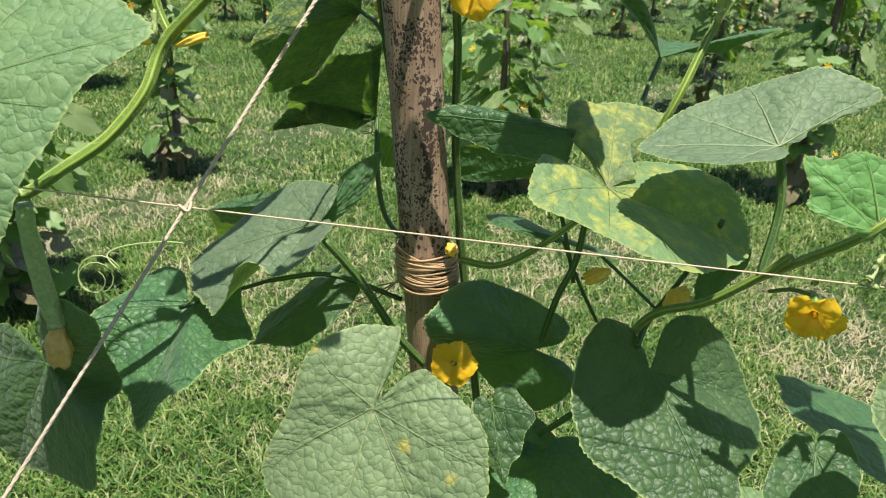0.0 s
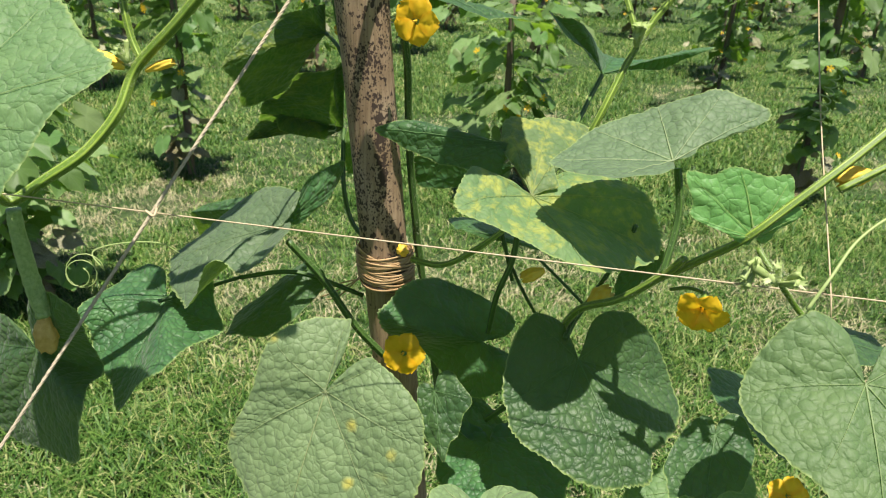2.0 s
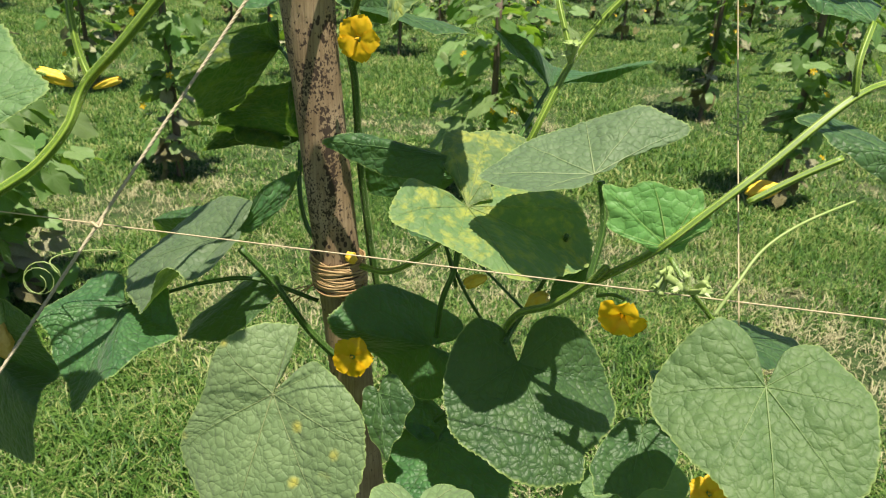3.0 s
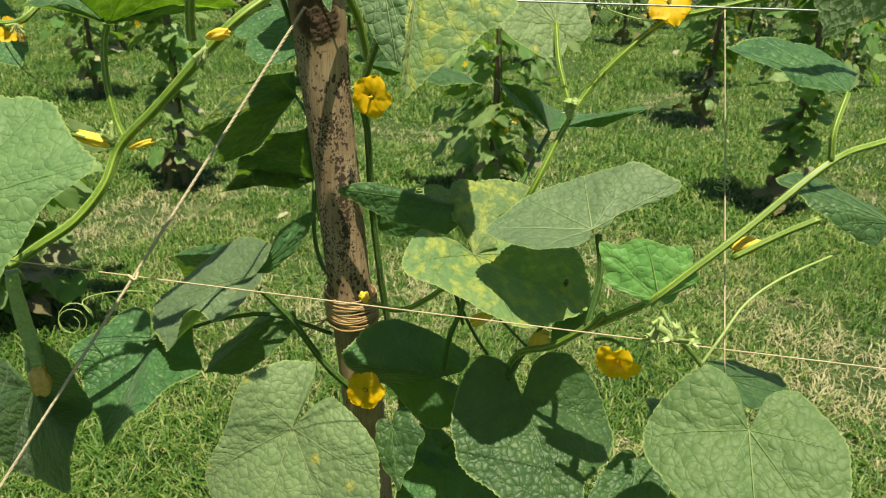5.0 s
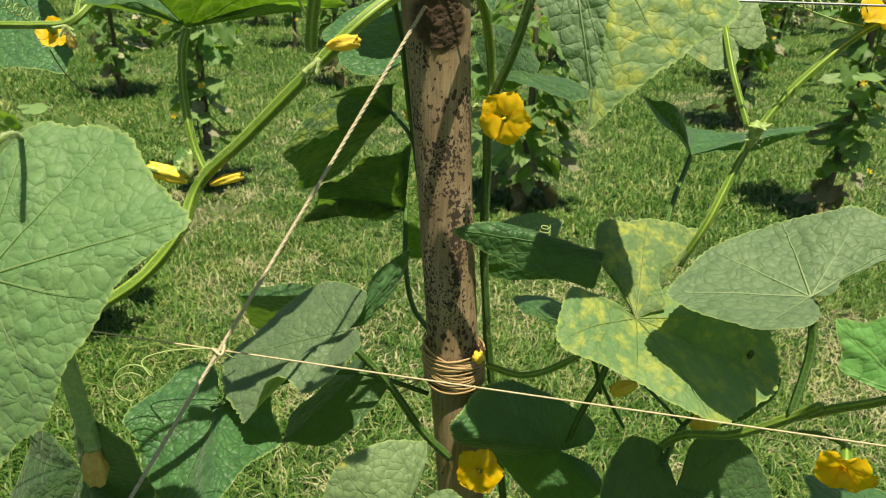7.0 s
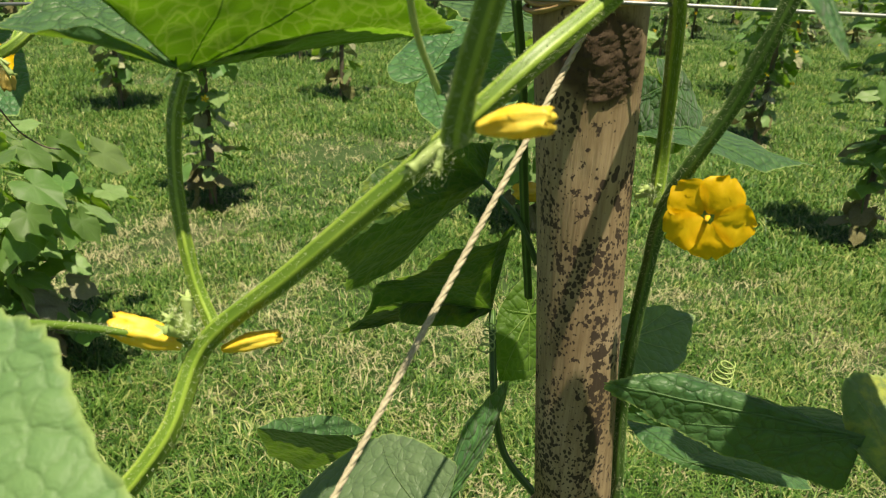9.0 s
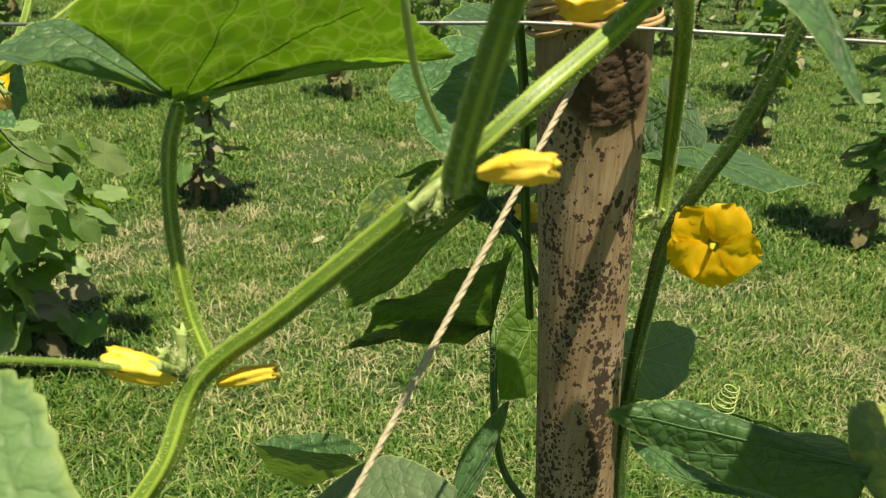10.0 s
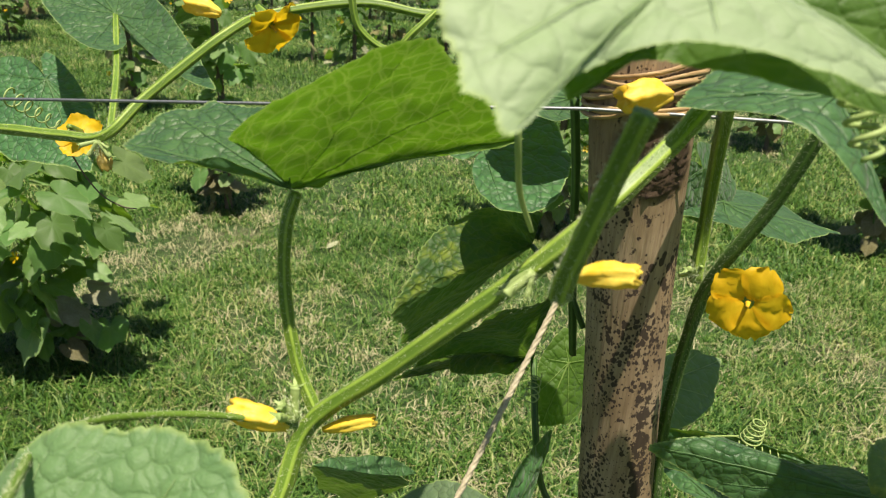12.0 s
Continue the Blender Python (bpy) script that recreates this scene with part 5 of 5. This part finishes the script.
# ---- ground ----
def build_ground():
    xs = np.concatenate([[-400, -120, -40], np.linspace(-16, 16, 130), [40, 120, 400]])
    ys = np.concatenate([[-60, -15], np.linspace(-4, 22, 120), [40, 90, 200, 600]])
    verts = [(x, y, ground_height(x, y)) for y in ys for x in xs]
    n = len(xs)
    faces = [(j * n + i, j * n + i + 1, (j + 1) * n + i + 1, (j + 1) * n + i) for j in range(len(ys) - 1) for i in range(n - 1)]
    tagged(new("ground", mesh_from("ground", verts, faces, TURF)), "rough turf with bare earth and dry straw between", "ground", kind="structure")


def blades(name, count, low, high, tall, wide, mat, label, category, seed, lean=0.45, patchy=True):
    """Single bent blades of grass, each of two pieces, strewn over a stretch of the ground."""
    rng = np.random.default_rng(seed)
    # the seen ground is a wedge that opens away from the viewer
    y = rng.uniform(low, high, count)
    x = rng.uniform(-1, 1, count) * (0.75 * y + 0.7)
    # half of the blades stand in tufts
    tufts = count // 26
    own = rng.random(count) < (0.75 if low < 4 else 0.45)
    home = rng.integers(0, tufts, count)
    spread = 0.018 + 0.004 * y
    x = np.where(own, x[home] + rng.normal(size=count) * spread, x)
    y = np.where(own, y[home] + rng.normal(size=count) * spread, y)
    if patchy:
        field = np.array([noise.noise((a * 0.9, b * 0.9, 1.5)) + 0.5 * noise.noise((a * 3.0, b * 3.0, 4.5)) for a, b in zip(x, y)])
        keep = field + rng.random(count) * 0.8 > -0.12 if mat is BLADE else field + rng.random(count) * 0.5 < -0.05
        x, y, field = x[keep], y[keep], field[keep]
        grow = np.clip(0.75 + 0.6 * field, 0.4, 1.3) if mat is BLADE else np.ones(len(x))
    else:
        grow = np.ones(len(x))
    n = len(x)
    z = np.array([ground_height(a, b) for a, b in zip(x, y)]) - 0.004
    h = tall * rng.uniform(0.45, 1.25, n) * grow
    w = wide * rng.uniform(0.6, 1.3, n)
    phi = rng.random(n) * 2 * np.pi
    bend = rng.uniform(0.15, 1.0, n) * lean * 2
    d = np.stack([np.cos(phi), np.sin(phi)], 1)
    s = np.stack([-d[:, 1], d[:, 0]], 1)
    foot = np.stack([x, y], 1)
    v = np.zeros((n, 5, 3))
    mid = foot + d * (h * bend * 0.3)[:, None]
    tip = foot + d * (h * bend)[:, None]
    v[:, 0, :2], v[:, 1, :2] = foot - s * w[:, None], foot + s * w[:, None]
    v[:, 2, :2], v[:, 3, :2] = mid - s * w[:, None] * 0.8, mid + s * w[:, None] * 0.8
    v[:, 4, :2] = tip
    v[:, 0, 2] = v[:, 1, 2] = z
    v[:, 2, 2] = v[:, 3, 2] = z + h * 0.6
    v[:, 4, 2] = z + h * np.clip(1.1 - 0.6 * bend, 0.15, 1)
    mesh = bpy.data.meshes.new(name)
    mesh.vertices.add(n * 5)
    mesh.vertices.foreach_set("co", v.ravel())
    k = np.arange(n)[:, None] * 5
    loops = np.concatenate([k + np.array([[0, 1, 3, 2]]), k + np.array([[2, 3, 4]])], 1).ravel()
    mesh.loops.add(n * 7)
    mesh.loops.foreach_set("vertex_index", loops.astype(np.int32))
    mesh.polygons.add(n * 2)
    start = (np.arange(n)[:, None] * 7 + np.array([[0, 4]])).ravel()
    mesh.polygons.foreach_set("loop_start", start.astype(np.int32))
    mesh.update(calc_edges=True)
    mesh.materials.append(mat)
    tagged(new(name, mesh), label, category, kind="stuff")


build_ground()
blades("grass", 100000, 0.9, 4.4, 0.11, 0.0028, BLADE, "short green grass with yellowing blades", "grass", 11, 0.95)
blades("grass", 230000, 4.2, 14.0, 0.11, 0.0048, BLADE, "short green grass with yellowing blades", "grass", 12, 0.9)
blades("grass", 50000, 13.0, 24.0, 0.11, 0.008, BLADE, "short green grass with yellowing blades", "grass", 13)
blades("dry_straw", 40000, 0.9, 9.0, 0.06, 0.0022, STRAW, "dry pale straw lying in the turf", "straw", 14, 1.25)
blades("dry_straw", 15000, 0.9, 4.5, 0.07, 0.0022, STRAW, "dry pale straw lying in the turf", "straw", 15, 1.4, False)


# ---- the plants of the rows behind ----
def small_leaf(seed, mat):
    rng = random.Random(seed)
    wide = rng.uniform(0.46, 0.6)
    return leaf_mesh((0, 0, 0), (1, 0, -0.1 - 0.25 * rng.random()), (0.0, -wide, -0.05 + 0.2 * rng.random()), (0.0, wide, -0.05 + 0.2 * rng.random()), lobe=rng.uniform(0.3, 0.9),
                     droop=0.15, cup=-0.2, wave=0.05, seed=seed, rings=4, spokes=32, mat=mat)


FAR_LEAVES = [small_leaf(i, LEAF_FAR) for i in range(8)] + [small_leaf(i + 9, LEAF_FAR_PALE) for i in range(6)]
BLEACHED_LEAVES = [small_leaf(i + 30, PALE_DRY) for i in range(3)]
DEAD_LEAVES = [small_leaf(i + 20, LEAF_DEAD) for i in range(3)]


def simple_flower_mesh():
    verts, faces = [(0, 0, 0)], []
    for k in range(5):
        a = 2 * math.pi * k / 5
        s = len(verts)
        for r, d, z in ((0.45, -0.42, 0.08), (1.0, -0.32, 0.2), (1.08, 0.0, 0.16), (1.0, 0.32, 0.2), (0.45, 0.42, 0.08)):
            verts.append((r * math.cos(a + d), r * math.sin(a + d), z))
        faces.append((0, s, s + 1, s + 2, s + 3, s + 4))
    return mesh_from("flower", verts, faces, PETAL)


FAR_FLOWER = simple_flower_mesh()


def far_plant(x, y, height, leaves, spread, seed, parts=True, pole=True, lean=0.0, big=1.0):
    """A cucumber plant that climbs its own post: leaves all round, sparse and brown at the foot."""
    rng = random.Random(seed)
    z0 = ground_height(x, y)
    if pole:
        mesh = tube("post", [(0, 0, -0.15), (lean * 0.5 + 0.01, 0.01, height * 0.5), (lean, 0, height * 1.04)], 0.024, 0.02, FAR_POST, 6, 9, 0.0, 5, 0.25, seed)
        ob = new("post", mesh)
        ob.location = (x, y, z0)
        tagged(ob, "weathered dark post with a climbing cucumber plant", "post", "row posts")
    plant = thing("cucumber_plant", (x, y, z0), "leafy cucumber plant climbing a post, brown at its foot", "plant", "plants of the rows")
    vine = tube("stem", [(0.03, -0.02, 0), (-0.03, -0.035, height * 0.3), (0.04, -0.03, height * 0.6), (0.0, -0.04, height)], 0.006, 0.004, STEM_DARK, 6, 7)
    part("stem", vine, plant)
    placed = []
    for k in range(leaves):
        f = rng.random() ** 0.8
        h = 0.16 + (height - 0.05) * f
        phi = rng.uniform(0, 2 * math.pi)
        out = spread * (0.15 + 0.95 * rng.random()) * (0.5 + 0.7 * f) * (0.75 + 0.5 * math.sin(5 * f + seed) ** 2)
        size = big * rng.uniform(0.06, 0.135)
        m = Matrix.Translation((out * math.cos(phi) * 1.25 + lean * f, out * math.sin(phi), h)) @ Euler((rng.uniform(-0.6, 0.6), rng.uniform(-0.35, 0.8), phi + rng.uniform(-1.2, 1.2))).to_matrix().to_4x4() @ Matrix.Scale(size, 4)
        mesh = rng.choice(FAR_LEAVES)
        if f < 0.08:
            mesh = rng.choice(DEAD_LEAVES)
        elif f < 0.3 and rng.random() < 0.35:
            mesh = rng.choice(BLEACHED_LEAVES)
        placed.append(("leaf", mesh, m))
    for k in range(3):
        phi = rng.uniform(0, 2 * math.pi)
        m = Matrix.Translation((0.10 * math.cos(phi), 0.10 * math.sin(phi), rng.uniform(0.02, 0.22))) @ Euler((rng.uniform(-1, 1), rng.uniform(0.2, 1.3), phi)).to_matrix().to_4x4() @ Matrix.Scale(rng.uniform(0.06, 0.11), 4)
        placed.append(("leaf", rng.choice(DEAD_LEAVES), m))
    for k in range(5):
        phi = rng.uniform(math.pi, 2 * math.pi)
        m = Matrix.Translation((0.8 * spread * math.cos(phi), 0.8 * spread * math.sin(phi), rng.uniform(0.4, height))) @ Euler((rng.uniform(0.6, 1.6), 0, rng.uniform(-0.8, 0.8))).to_matrix().to_4x4() @ Matrix.Scale(0.022, 4)
        placed.append(("flower", FAR_FLOWER, m))
    if parts:
        for name, mesh, m in placed:
            ob = part(name, mesh, plant)
            ob.matrix_basis = m
    else:
        for kind in ("leaf", "flower"):
            for mat_mesh in {m2.materials[0].name: m2 for n2, m2, _ in placed if n2 == kind}.values():
                verts, faces, uvs = [], [], []
                for name, mesh, m in placed:
                    if name != kind or mesh.materials[0] is not mat_mesh.materials[0]:
                        continue
                    s = len(verts)
                    verts += [tuple(m @ v.co) for v in mesh.vertices]
                    faces += [tuple(s + i for i in p.vertices) for p in mesh.polygons]
                joined = mesh_from("foliage", verts, faces, mat_mesh.materials[0], uv=[(v[0] * 0.5, v[2] * 0.5) for v in verts])
                tagged(part("foliage" if kind == "leaf" else "flowers", joined, plant), kind="stuff")
    return plant


far_plant(-2.07, 4.40, 1.55, 130, 0.22, 1)
far_plant(1.98, 4.75, 1.65, 190, 0.25, 2)
far_plant(0.02, 4.55, 1.25, 170, 0.36, 3, big=1.1)
far_plant(-2.05, 2.60, 0.85, 190, 0.32, 4, pole=False, big=1.1)
far_plant(1.95, 7.10, 1.6, 150, 0.28, 5)
far_plant(-3.95, 6.55, 1.6, 150, 0.30, 6)
far_plant(-2.1, 7.6, 1.6, 120, 0.24, 7)
far_plant(4.1, 6.2, 1.6, 130, 0.26, 8)
seed = 20
for row, (y, gap) in enumerate(((9.3, 1.9), (11.6, 1.5), (14.2, 1.3), (17.0, 1.2), (20.5, 1.1))):
    count = int(2 * (0.62 * y + 1.5) / gap)
    for i in range(count + 1):
        seed += 1
        r = random.Random(seed)
        far_plant(-0.62 * y - 1.5 + gap * i + r.uniform(-0.3, 0.3), y + r.uniform(-0.35, 0.35), r.uniform(1.5, 1.9), 130, 0.38 + 0.03 * row, seed, parts=False)
